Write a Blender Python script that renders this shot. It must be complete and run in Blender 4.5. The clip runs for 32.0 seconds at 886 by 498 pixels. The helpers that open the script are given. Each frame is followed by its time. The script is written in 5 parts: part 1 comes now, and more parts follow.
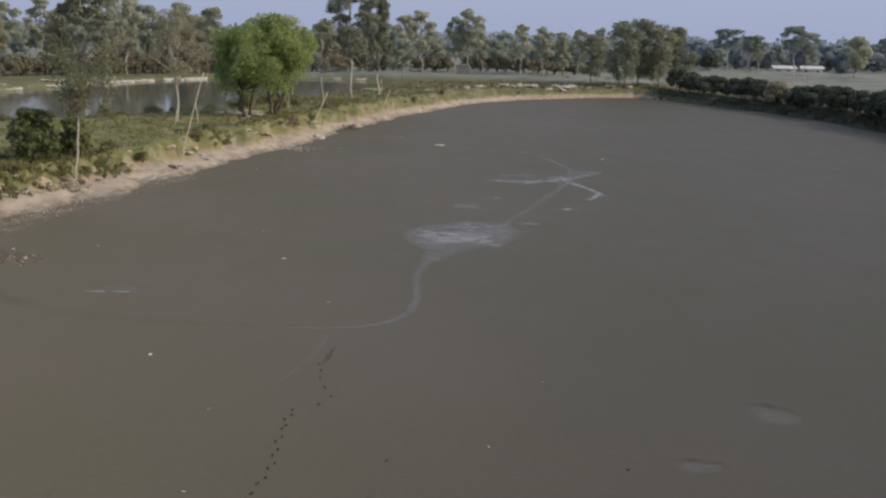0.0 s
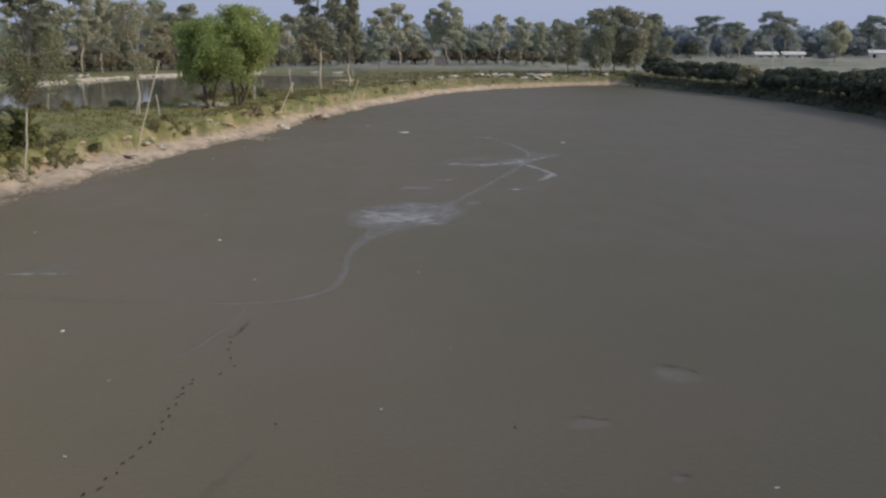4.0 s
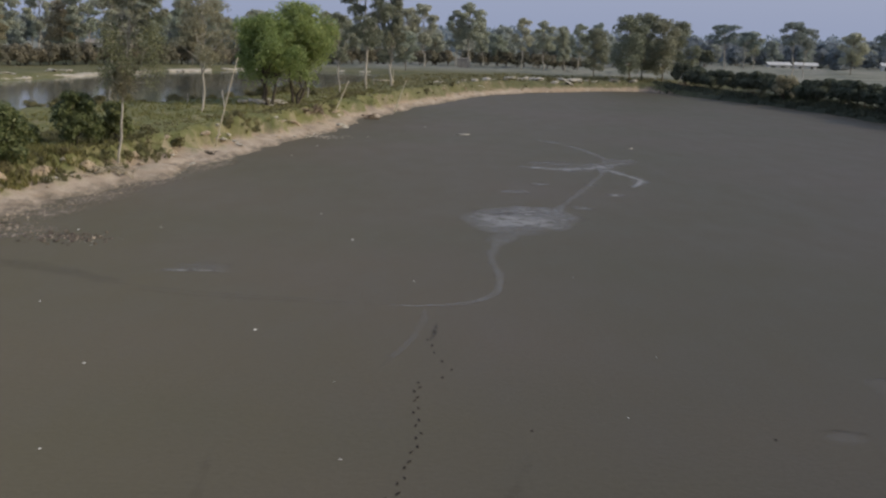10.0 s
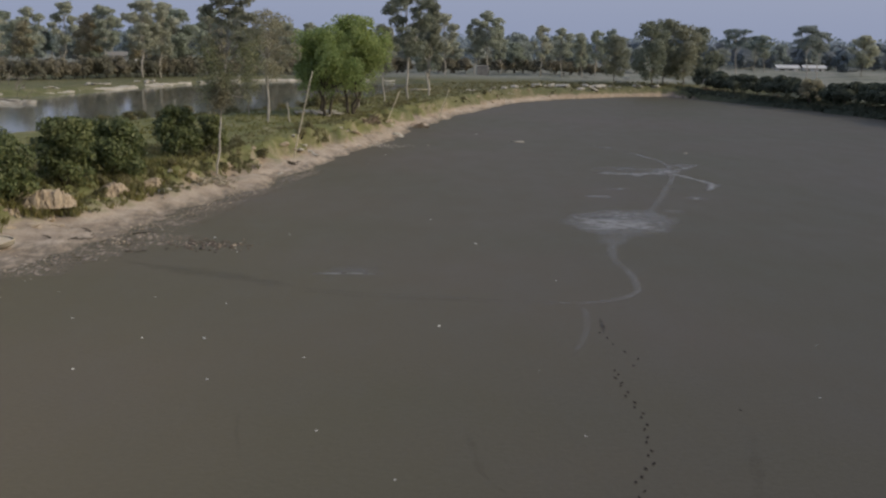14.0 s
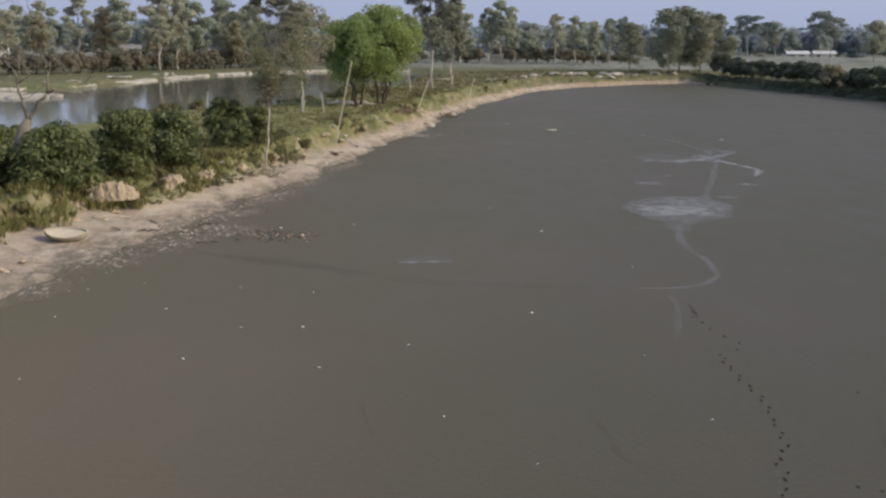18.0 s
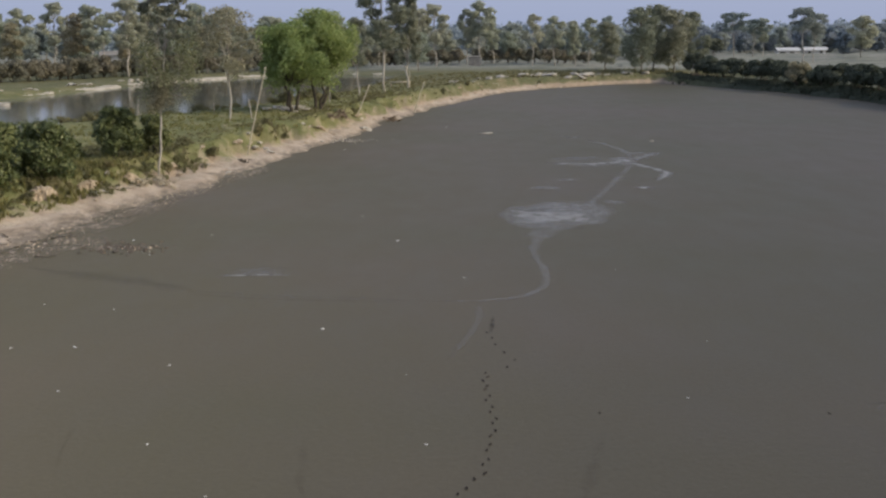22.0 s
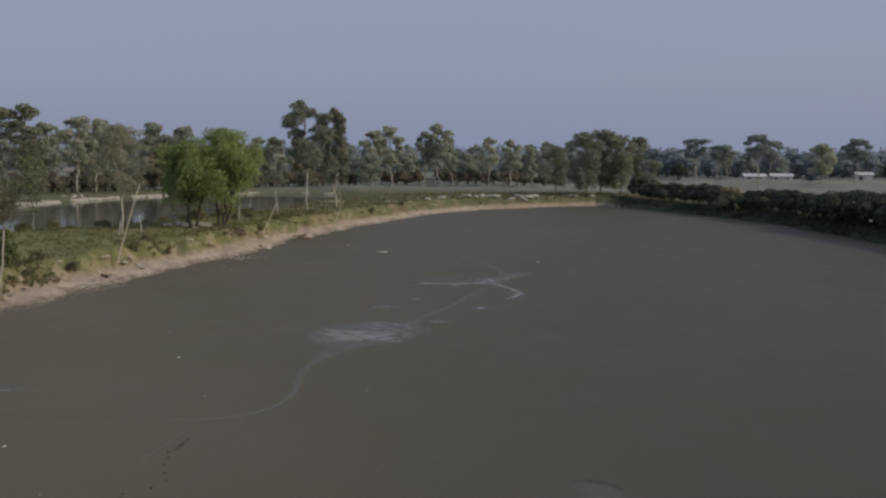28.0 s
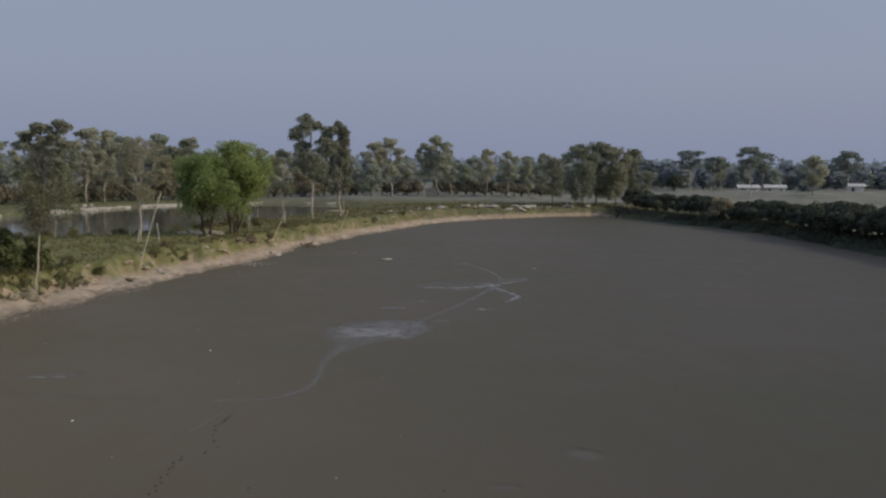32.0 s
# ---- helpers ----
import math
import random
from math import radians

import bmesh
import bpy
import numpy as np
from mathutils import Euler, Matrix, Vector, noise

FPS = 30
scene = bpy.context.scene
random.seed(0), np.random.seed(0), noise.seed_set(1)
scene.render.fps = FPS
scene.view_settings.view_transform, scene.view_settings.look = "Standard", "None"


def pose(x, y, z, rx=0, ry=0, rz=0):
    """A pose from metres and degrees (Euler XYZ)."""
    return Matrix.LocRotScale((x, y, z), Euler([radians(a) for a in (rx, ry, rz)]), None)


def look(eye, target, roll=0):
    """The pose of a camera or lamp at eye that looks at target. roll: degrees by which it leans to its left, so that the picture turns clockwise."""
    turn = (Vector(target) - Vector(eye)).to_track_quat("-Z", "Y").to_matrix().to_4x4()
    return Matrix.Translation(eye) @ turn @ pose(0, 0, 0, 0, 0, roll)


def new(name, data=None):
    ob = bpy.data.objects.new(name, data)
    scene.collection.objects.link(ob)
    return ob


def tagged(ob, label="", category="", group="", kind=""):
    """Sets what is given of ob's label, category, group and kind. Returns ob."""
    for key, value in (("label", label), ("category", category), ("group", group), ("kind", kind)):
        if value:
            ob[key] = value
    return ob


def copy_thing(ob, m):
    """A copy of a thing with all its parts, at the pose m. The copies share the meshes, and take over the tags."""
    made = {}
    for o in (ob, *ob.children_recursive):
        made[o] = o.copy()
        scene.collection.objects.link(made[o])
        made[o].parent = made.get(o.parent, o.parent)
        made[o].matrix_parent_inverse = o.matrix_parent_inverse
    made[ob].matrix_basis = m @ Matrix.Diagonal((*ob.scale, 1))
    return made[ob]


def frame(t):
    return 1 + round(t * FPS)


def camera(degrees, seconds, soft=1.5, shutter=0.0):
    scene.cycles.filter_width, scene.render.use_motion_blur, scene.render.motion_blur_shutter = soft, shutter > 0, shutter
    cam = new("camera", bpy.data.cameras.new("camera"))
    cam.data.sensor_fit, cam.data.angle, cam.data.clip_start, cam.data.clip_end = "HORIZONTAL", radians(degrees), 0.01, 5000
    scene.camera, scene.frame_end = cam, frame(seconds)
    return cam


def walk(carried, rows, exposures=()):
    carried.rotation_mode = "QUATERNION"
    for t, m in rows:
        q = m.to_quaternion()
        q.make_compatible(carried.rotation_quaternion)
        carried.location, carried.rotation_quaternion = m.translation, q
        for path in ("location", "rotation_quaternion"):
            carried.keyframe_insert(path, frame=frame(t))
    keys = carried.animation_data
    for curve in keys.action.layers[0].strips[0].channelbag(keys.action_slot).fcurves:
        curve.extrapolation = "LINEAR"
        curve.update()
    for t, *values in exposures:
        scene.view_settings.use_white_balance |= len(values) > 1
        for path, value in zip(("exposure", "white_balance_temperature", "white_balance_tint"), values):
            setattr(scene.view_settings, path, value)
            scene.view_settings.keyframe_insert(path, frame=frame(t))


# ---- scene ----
cam = camera(44.7, 32.0, soft=2.4)
PATH = [
    (0, (4.923, 1.525, 9.337), (4.860, 21.156, 5.515), 1.44),
    (0.5, (4.745, 1.355, 9.218), (4.715, 20.988, 5.401), 1.39),
    (1, (4.621, 1.264, 9.093), (4.585, 20.885, 5.218), 1.52),
    (1.5, (4.738, 1.237, 8.980), (4.632, 20.847, 5.049), 1.30),
    (2, (5.307, 1.360, 8.867), (5.208, 21.004, 5.112), 0.88),
    (2.5, (6.046, 1.378, 8.802), (5.939, 20.972, 4.796), 0.27),
    (3, (6.864, 1.284, 8.771), (6.799, 20.894, 4.845), -0.49),
    (3.5, (7.442, 1.208, 8.731), (7.430, 20.825, 4.838), -0.24),
    (5.5, (6.696, 1.971, 8.421), (6.869, 21.558, 4.379), 1.86),
    (6, (6.243, 2.096, 8.439), (6.432, 21.674, 4.352), 2.09),
    (6.5, (5.625, 2.308, 8.395), (5.850, 21.882, 4.296), 2.30),
    (7, (4.992, 2.363, 8.356), (5.235, 21.944, 4.291), 2.40),
    (7.5, (4.339, 2.336, 8.374), (4.587, 21.925, 4.350), 2.42),
    (8, (3.704, 2.211, 8.412), (3.950, 21.815, 4.458), 2.42),
    (8.5, (3.081, 2.031, 8.479), (3.318, 21.642, 4.564), 2.42),
    (9, (2.478, 1.858, 8.510), (2.710, 21.475, 4.621), 2.21),
    (9.5, (1.923, 1.784, 8.570), (2.150, 21.399, 4.669), 1.98),
    (10, (1.320, 1.615, 8.579), (1.551, 21.235, 4.703), 1.79),
    (10.5, (0.704, 1.377, 8.599), (0.936, 21.005, 4.764), 1.72),
    (11, (0.081, 1.157, 8.684), (0.313, 20.786, 4.857), 1.58),
    (11.5, (-0.607, 0.839, 8.697), (-0.360, 20.473, 4.895), 1.54),
    (12, (-1.289, 0.531, 8.716), (-1.043, 20.169, 4.937), 1.39),
    (12.5, (-1.992, 0.151, 8.713), (-1.741, 19.793, 4.955), 1.33),
    (13, (-2.706, -0.180, 8.729), (-2.454, 19.462, 4.972), 1.13),
    (13.5, (-3.383, -0.610, 8.780), (-3.123, 19.033, 5.028), 1.08),
    (14, (-4.080, -0.971, 8.802), (-3.815, 18.671, 5.047), 1.00),
    (14.5, (-4.786, -1.307, 8.818), (-4.514, 18.331, 5.040), 0.89),
    (15, (-5.434, -1.602, 8.819), (-5.168, 18.030, 5.010), 0.85),
    (15.5, (-6.009, -1.837, 8.851), (-5.743, 17.789, 5.013), 0.76),
    (17.5, (-7.032, -1.375, 8.724), (-6.801, 18.240, 4.828), 0.49),
    (18, (-6.897, -1.056, 8.697), (-6.688, 18.553, 4.765), 0.36),
    (18.5, (-6.567, -0.740, 8.651), (-6.381, 18.865, 4.698), 0.28),
    (19, (-6.035, -0.470, 8.631), (-5.871, 19.213, 5.089), 0.18),
    (19.5, (-5.235, -0.331, 8.654), (-5.109, 19.443, 5.657), 0.10),
    (20, (-4.270, -0.352, 8.683), (-4.129, 19.257, 4.748), 0.00),
    (20.5, (-3.232, -0.231, 8.748), (-3.135, 19.373, 4.791), -0.10),
    (21, (-2.205, -0.139, 8.840), (-2.143, 19.464, 4.874), -0.18),
    (21.5, (-1.121, -0.115, 8.872), (-1.087, 19.489, 4.912), -0.34),
    (22, (0.000, -0.000, 8.882), (0.000, 19.613, 4.966), -0.45),
    (22.5, (1.139, 0.096, 8.869), (1.120, 19.700, 4.908), -0.58),
    (23, (2.269, 0.206, 8.844), (2.237, 19.809, 4.880), -0.57),
    (23.5, (3.450, 0.380, 8.830), (3.396, 20.018, 5.041), -0.66),
    (24, (4.612, 0.533, 8.754), (4.562, 20.145, 4.837), -0.75),
    (24.5, (5.783, 0.656, 8.666), (5.730, 20.272, 4.769), -0.78),
    (26.5, (8.877, 0.630, 8.720), (8.908, 20.263, 4.907), -0.26),
    (27, (9.118, 0.808, 8.805), (9.166, 20.465, 5.116), 0.08),
    (27.5, (9.243, 0.671, 8.780), (9.276, 20.593, 7.018), 0.22),
    (28, (9.294, 0.312, 8.767), (9.353, 20.238, 7.048), 0.36),
    (28.5, (9.216, -0.053, 8.762), (9.299, 19.873, 7.045), 0.45),
    (29, (9.202, -0.553, 8.770), (9.296, 19.375, 7.076), 0.49),
    (29.5, (9.132, -1.069, 8.829), (9.242, 18.862, 7.173), 0.58),
    (30, (9.069, -1.678, 8.882), (9.186, 18.254, 7.248), 0.66),
    (30.5, (9.005, -2.358, 8.948), (9.123, 17.576, 7.340), 0.66),
    (31, (8.967, -3.098, 8.968), (9.080, 16.839, 7.377), 0.65),
    (31.5, (8.919, -3.893, 8.958), (9.019, 16.043, 7.371), 0.58),
    (32, (8.860, -4.780, 8.899), (8.970, 15.162, 7.373), 0.48),
]
EXPOSURES = [(0, 0.52), (3, 0.51), (6, 0.46), (7, 0.30), (9, 0.26), (10, 0.31), (12, 0.28), (14, 0.21), (15, 0.22), (18, 0.63), (19, 0.54), (20, 0.44), (21, 0.52), (22, 0.53), (23, 0.54), (24, 0.40), (26.9, 0.38), (27.5, 0.03), (28, -0.05), (29, 0.07), (30, 0.05), (31, 0.04), (32, -0.05)]
walk(cam, [(t, look(eye, target, roll)) for t, eye, target, roll in PATH], EXPOSURES)

rng = np.random.default_rng(7)

# ---- sky, sun ----
SUN_TO = Vector((0.80, -0.14, 0.47)).normalized()
world = bpy.data.worlds.new("world")
scene.world = world
world.use_nodes = True
wn, wl = world.node_tree.nodes, world.node_tree.links
sky = wn.new("ShaderNodeTexSky")
sky.sky_type, sky.sun_disc = "NISHITA", False
sky.sun_elevation = math.asin(SUN_TO.z)
sky.sun_rotation = math.atan2(SUN_TO.x, SUN_TO.y)
sky.air_density, sky.dust_density, sky.ozone_density = 1.6, 4.0, 2.5
haze = wn.new("ShaderNodeMix")
haze.data_type = "RGBA"
haze.inputs[0].default_value = 0.80
haze.inputs[7].default_value = (2.66, 3.08, 4.42, 1)
wl.new(sky.outputs[0], haze.inputs[6])
wl.new(haze.outputs[2], wn["Background"].inputs["Color"])
wn["Background"].inputs["Strength"].default_value = 0.110
sun_data = bpy.data.lights.new("sun", "SUN")
sun_data.energy, sun_data.angle, sun_data.color = 1.95, radians(2.5), (1.0, 0.89, 0.70)
new("sun", sun_data).matrix_world = look((60, 20, 60), Vector((60, 20, 60)) - SUN_TO)


# ---- materials ----
def mat(name, base, rough=0.8, spec=0.3):
    m = bpy.data.materials.new(name)
    m.use_nodes = True
    b = m.node_tree.nodes["Principled BSDF"]
    b.inputs["Base Color"].default_value = (*base, 1)
    b.inputs["Roughness"].default_value = rough
    b.inputs["Specular IOR Level"].default_value = spec
    return m, m.node_tree.nodes, m.node_tree.links, b


def tex(nodes, links, scale, detail=4.0, rough=0.55, kind="obj", stretch=None):
    co = nodes.new("ShaderNodeTexCoord")
    n = nodes.new("ShaderNodeTexNoise")
    n.inputs["Scale"].default_value, n.inputs["Detail"].default_value, n.inputs["Roughness"].default_value = scale, detail, rough
    src = co.outputs["Object"]
    if kind == "world":
        src = nodes.new("ShaderNodeNewGeometry").outputs["Position"]
    if stretch:
        mp = nodes.new("ShaderNodeMapping")
        mp.inputs["Scale"].default_value = stretch
        links.new(src, mp.inputs["Vector"])
        src = mp.outputs["Vector"]
    links.new(src, n.inputs["Vector"])
    return n.outputs["Fac"]


def ramp(nodes, links, fac, stops):
    r = nodes.new("ShaderNodeValToRGB")
    e = r.color_ramp.elements
    while len(e) < len(stops):
        e.new(0.5)
    for el, (p, c) in zip(e, stops):
        el.position, el.color = p, (*c, 1) if len(c) == 3 else c
    links.new(fac, r.inputs["Fac"])
    return r.outputs["Color"]


def mixc(nodes, links, fac, a, b, blend="MIX"):
    m = nodes.new("ShaderNodeMix")
    m.data_type, m.blend_type = "RGBA", blend
    for sock, v in ((m.inputs[0], fac), (m.inputs[6], a), (m.inputs[7], b)):
        if isinstance(v, (int, float)):
            sock.default_value = v
        elif isinstance(v, tuple):
            sock.default_value = (*v, 1)
        else:
            links.new(v, sock)
    return m.outputs[2]


def calc(nodes, links, op, a, b, c=None):
    m = nodes.new("ShaderNodeMath")
    m.operation = op
    m.use_clamp = False
    for sock, v in zip(m.inputs, (a, b, c)):
        if v is None:
            continue
        if isinstance(v, (int, float)):
            sock.default_value = v
        else:
            links.new(v, sock)
    return m.outputs[0]


def bump(nodes, links, b, height, strength, dist):
    n = nodes.new("ShaderNodeBump")
    n.inputs["Strength"].default_value, n.inputs["Distance"].default_value = strength, dist
    links.new(height, n.inputs["Height"])
    links.new(n.outputs[0], b.inputs["Normal"])


def simple(name, c1, c2, scale=3.0, rough=0.85, spec=0.2, bumpy=0.4, dist=0.02, stretch=None):
    m, n, l, b = mat(name, c1, rough, spec)
    f = tex(n, l, scale, 6, 0.6, stretch=stretch)
    l.new(ramp(n, l, f, [(0.32, c1), (0.68, c2)]), b.inputs["Base Color"])
    if bumpy:
        bump(n, l, b, f, bumpy, dist)
    return m


def leafy(name, dark, light, tip, rough=0.6, spec=0.25, thru=0.25, vary=0.55):
    """Leaves: colour by leaf, by clump and by tree, a little light passing through."""
    m, n, l, b = mat(name, dark, rough, spec)
    g = n.new("ShaderNodeNewGeometry")
    oi = n.new("ShaderNodeObjectInfo")
    c = ramp(n, l, g.outputs["Random Per Island"], [(0.0, dark), (0.65, light), (1.0, tip)])
    big = tex(n, l, 0.9, 3, 0.5)
    c = mixc(n, l, vary, c, ramp(n, l, big, [(0.3, (0.45, 0.45, 0.45)), (0.7, (1.25, 1.25, 1.2))]), "MULTIPLY")
    c = mixc(n, l, 0.5, c, ramp(n, l, oi.outputs["Random"], [(0.0, (0.70, 0.78, 0.72)), (1.0, (1.25, 1.15, 1.05))]), "MULTIPLY")
    l.new(c, b.inputs["Base Color"])
    tr = n.new("ShaderNodeBsdfTranslucent")
    l.new(c, tr.inputs["Color"])
    mx = n.new("ShaderNodeMixShader")
    mx.inputs[0].default_value = thru
    l.new(b.outputs[0], mx.inputs[1])
    l.new(tr.outputs[0], mx.inputs[2])
    l.new(mx.outputs[0], n["Material Output"].inputs["Surface"])
    return m


# pond mud: wet silt, dull sheen, broad drying patches, ripple relief
MUD, n, l, b = mat("pond_mud", (0.13, 0.11, 0.09), 0.62, 0.22)
b.inputs["Diffuse Roughness"].default_value = 1.0
f_big = tex(n, l, 0.045, 3, 0.5, "world")
f_mid = tex(n, l, 0.5, 6, 0.6, "world", stretch=(1.0, 0.45, 1.0))
f_fine = tex(n, l, 6.0, 6, 0.65, "world")
col = ramp(n, l, f_big, [(0.30, (0.0945, 0.0862, 0.0505)), (0.70, (0.1155, 0.0955, 0.0690))])
col = mixc(n, l, 0.16, col, ramp(n, l, f_mid, [(0.30, (0.72, 0.72, 0.72)), (0.70, (1.18, 1.17, 1.16))]), "MULTIPLY")
col = mixc(n, l, 0.25, col, ramp(n, l, f_fine, [(0.30, (0.7, 0.7, 0.7)), (0.70, (1.2, 1.2, 1.2))]), "MULTIPLY")
l.new(col, b.inputs["Base Color"])
l.new(ramp(n, l, f_mid, [(0.35, (0.58, 0.58, 0.58)), (0.70, (0.66, 0.66, 0.66))]), b.inputs["Roughness"])
bump(n, l, b, calc(n, l, "ADD", f_fine, calc(n, l, "MULTIPLY", f_mid, 0.4)), 0.35, 0.03)

# land: grass on the flat tops, bare silt on beach and scarps, by height, slope and patches
LAND, n, l, b = mat("land_soil_and_grass", (0.3, 0.25, 0.18), 0.92, 0.15)
geo = n.new("ShaderNodeNewGeometry")
sep = n.new("ShaderNodeSeparateXYZ")
l.new(geo.outputs["Position"], sep.inputs[0])
sepn = n.new("ShaderNodeSeparateXYZ")
l.new(geo.outputs["True Normal"], sepn.inputs[0])
f1 = tex(n, l, 0.10, 4, 0.55, "world")
f2 = tex(n, l, 0.8, 6, 0.62, "world")
f3 = tex(n, l, 7.0, 6, 0.65, "world")
f4 = tex(n, l, 1.5, 6, 0.68, "world", stretch=(1.4, 0.7, 1.0))
silt = ramp(n, l, f2, [(0.28, (0.275, 0.215, 0.158)), (0.5, (0.430, 0.348, 0.264)), (0.76, (0.585, 0.492, 0.395))])
silt = mixc(n, l, 0.5, silt, ramp(n, l, f3, [(0.3, (0.62, 0.62, 0.62)), (0.7, (1.15, 1.15, 1.15))]), "MULTIPLY")
damp = n.new("ShaderNodeMapRange")
damp.inputs[1].default_value, damp.inputs[2].default_value = 0.02, 0.24
l.new(calc(n, l, "ADD", sep.outputs[2], calc(n, l, "MULTIPLY", calc(n, l, "SUBTRACT", f4, 0.5), 0.95)), damp.inputs[0])
silt = mixc(n, l, damp.outputs[0], mixc(n, l, 0.25, (0.135, 0.115, 0.088), silt), silt)
steep = n.new("ShaderNodeMapRange")
steep.inputs[1].default_value, steep.inputs[2].default_value, steep.inputs[3].default_value, steep.inputs[4].default_value = 0.55, 0.88, 0.75, 0.0
l.new(calc(n, l, "ADD", sepn.outputs[2], calc(n, l, "MULTIPLY", calc(n, l, "SUBTRACT", f2, 0.5), 0.35)), steep.inputs[0])
silt = mixc(n, l, steep.outputs[0], silt, mixc(n, l, 0.45, (0.245, 0.180, 0.120), silt))
grass = ramp(n, l, f2, [(0.28, (0.126, 0.132, 0.054)), (0.46, (0.172, 0.176, 0.074)), (0.60, (0.218, 0.206, 0.102)), (0.74, (0.33, 0.280, 0.188))])
grass = mixc(n, l, 0.55, grass, ramp(n, l, f1, [(0.35, (0.66, 0.74, 0.70)), (0.7, (1.2, 1.1, 0.98))]), "MULTIPLY")
grass = mixc(n, l, 0.5, grass, ramp(n, l, f3, [(0.3, (0.68, 0.68, 0.68)), (0.7, (1.2, 1.2, 1.2))]), "MULTIPLY")
# outer farmland colour, greyed and paled with haze put in
hazed_crop = ramp(n, l, f1, [(0.35, (0.165, 0.175, 0.140)), (0.5, (0.215, 0.218, 0.178)), (0.68, (0.280, 0.270, 0.225))])
hazed_crop = mixc(n, l, 0.4, hazed_crop, ramp(n, l, f2, [(0.3, (0.75, 0.75, 0.75)), (0.7, (1.15, 1.15, 1.15))]), "MULTIPLY")
# grass mixed greyer and darker further along y
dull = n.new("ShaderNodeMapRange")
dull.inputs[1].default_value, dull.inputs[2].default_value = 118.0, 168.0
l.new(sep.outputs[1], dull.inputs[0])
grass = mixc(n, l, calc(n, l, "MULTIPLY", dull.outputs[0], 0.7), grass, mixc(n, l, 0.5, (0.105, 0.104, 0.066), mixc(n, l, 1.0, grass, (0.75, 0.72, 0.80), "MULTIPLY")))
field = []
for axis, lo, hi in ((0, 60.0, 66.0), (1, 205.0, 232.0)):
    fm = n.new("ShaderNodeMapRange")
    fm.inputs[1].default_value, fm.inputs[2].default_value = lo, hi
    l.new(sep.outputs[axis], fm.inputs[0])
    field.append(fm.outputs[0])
grass = mixc(n, l, calc(n, l, "MAXIMUM", field[0], field[1]), grass, hazed_crop)
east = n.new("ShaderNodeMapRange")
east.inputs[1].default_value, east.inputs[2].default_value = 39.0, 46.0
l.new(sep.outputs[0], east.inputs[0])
# near-black grass on the east bank: the orchard row's shade put into colour
shade_grass = ramp(n, l, f2, [(0.3, (0.034, 0.042, 0.028)), (0.7, (0.066, 0.072, 0.048))])
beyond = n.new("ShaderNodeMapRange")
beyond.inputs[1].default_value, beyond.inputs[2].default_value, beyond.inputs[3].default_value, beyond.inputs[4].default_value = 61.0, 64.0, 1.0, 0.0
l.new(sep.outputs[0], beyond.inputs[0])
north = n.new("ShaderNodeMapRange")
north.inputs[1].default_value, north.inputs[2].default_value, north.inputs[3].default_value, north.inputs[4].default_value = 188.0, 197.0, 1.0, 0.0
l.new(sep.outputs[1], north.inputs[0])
grass = mixc(n, l, calc(n, l, "MULTIPLY", east.outputs[0], calc(n, l, "MULTIPLY", beyond.outputs[0], north.outputs[0])), grass, shade_grass)
top = calc(n, l, "ADD", sep.outputs[2], calc(n, l, "MULTIPLY", calc(n, l, "SUBTRACT", f2, 0.5), 1.9))
up = n.new("ShaderNodeMapRange")
up.inputs[1].default_value, up.inputs[2].default_value = 0.52, 0.88
l.new(calc(n, l, "ADD", top, calc(n, l, "MULTIPLY", east.outputs[0], 1.6)), up.inputs[0])
flat = n.new("ShaderNodeMapRange")
flat.inputs[1].default_value, flat.inputs[2].default_value = 0.12, 0.50
l.new(sepn.outputs[2], flat.inputs[0])
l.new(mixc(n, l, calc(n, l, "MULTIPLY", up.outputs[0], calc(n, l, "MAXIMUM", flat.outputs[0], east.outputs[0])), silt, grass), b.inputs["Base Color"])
bump(n, l, b, calc(n, l, "ADD", f3, f2), 0.6, 0.08)

WATER, n, l, b = mat("pond_water", (0.120, 0.122, 0.098), 0.08, 0.3)
fw = tex(n, l, 0.7, 3, 0.5, "world", stretch=(1.0, 2.2, 1.0))
bump(n, l, b, fw, 0.03, 0.04)

# wet streaks and puddles on the mud, thinning out at their rims
STREAK, n, l, b = mat("wet_silt_film", (0.25, 0.25, 0.25), 0.5, 0.35)
at_ = n.new("ShaderNodeAttribute")
at_.attribute_name = "body"
fs = tex(n, l, 1.6, 6, 0.7, "world")
l.new(ramp(n, l, fs, [(0.3, (0.20, 0.190, 0.172)), (0.7, (0.29, 0.28, 0.262))]), b.inputs["Base Color"])
al = calc(n, l, "MULTIPLY", at_.outputs["Fac"], calc(n, l, "MULTIPLY_ADD", fs, 3.6, -1.1))
l.new(al, b.inputs["Alpha"])

PALE_ROCK = simple("pale_rubble", (0.36, 0.32, 0.255), (0.54, 0.495, 0.415), 4.0, 0.9, 0.2, 0.5)
CLOD = simple("dry_silt_clod", (0.36, 0.29, 0.21), (0.56, 0.46, 0.34), 5.0, 0.95, 0.1, 0.6)
DARK_CLOD = simple("dark_wet_clod", (0.07, 0.055, 0.042), (0.16, 0.13, 0.10), 5.0, 0.85, 0.2, 0.5)
SHELL = simple("bleached_shell", (0.62, 0.60, 0.54), (0.82, 0.80, 0.76), 9.0, 0.6, 0.3, 0.0)
# near-black print colour holds the shade of a hollow with little depth
PRINT = simple("shaded_wet_hollow", (0.018, 0.015, 0.012), (0.036, 0.030, 0.024), 9.0, 0.8, 0.1, 0.3)
BARK = simple("grey_bark", (0.16, 0.135, 0.105), (0.32, 0.28, 0.225), 3.0, 0.9, 0.15, 0.5, 0.02, (3, 3, 0.5))
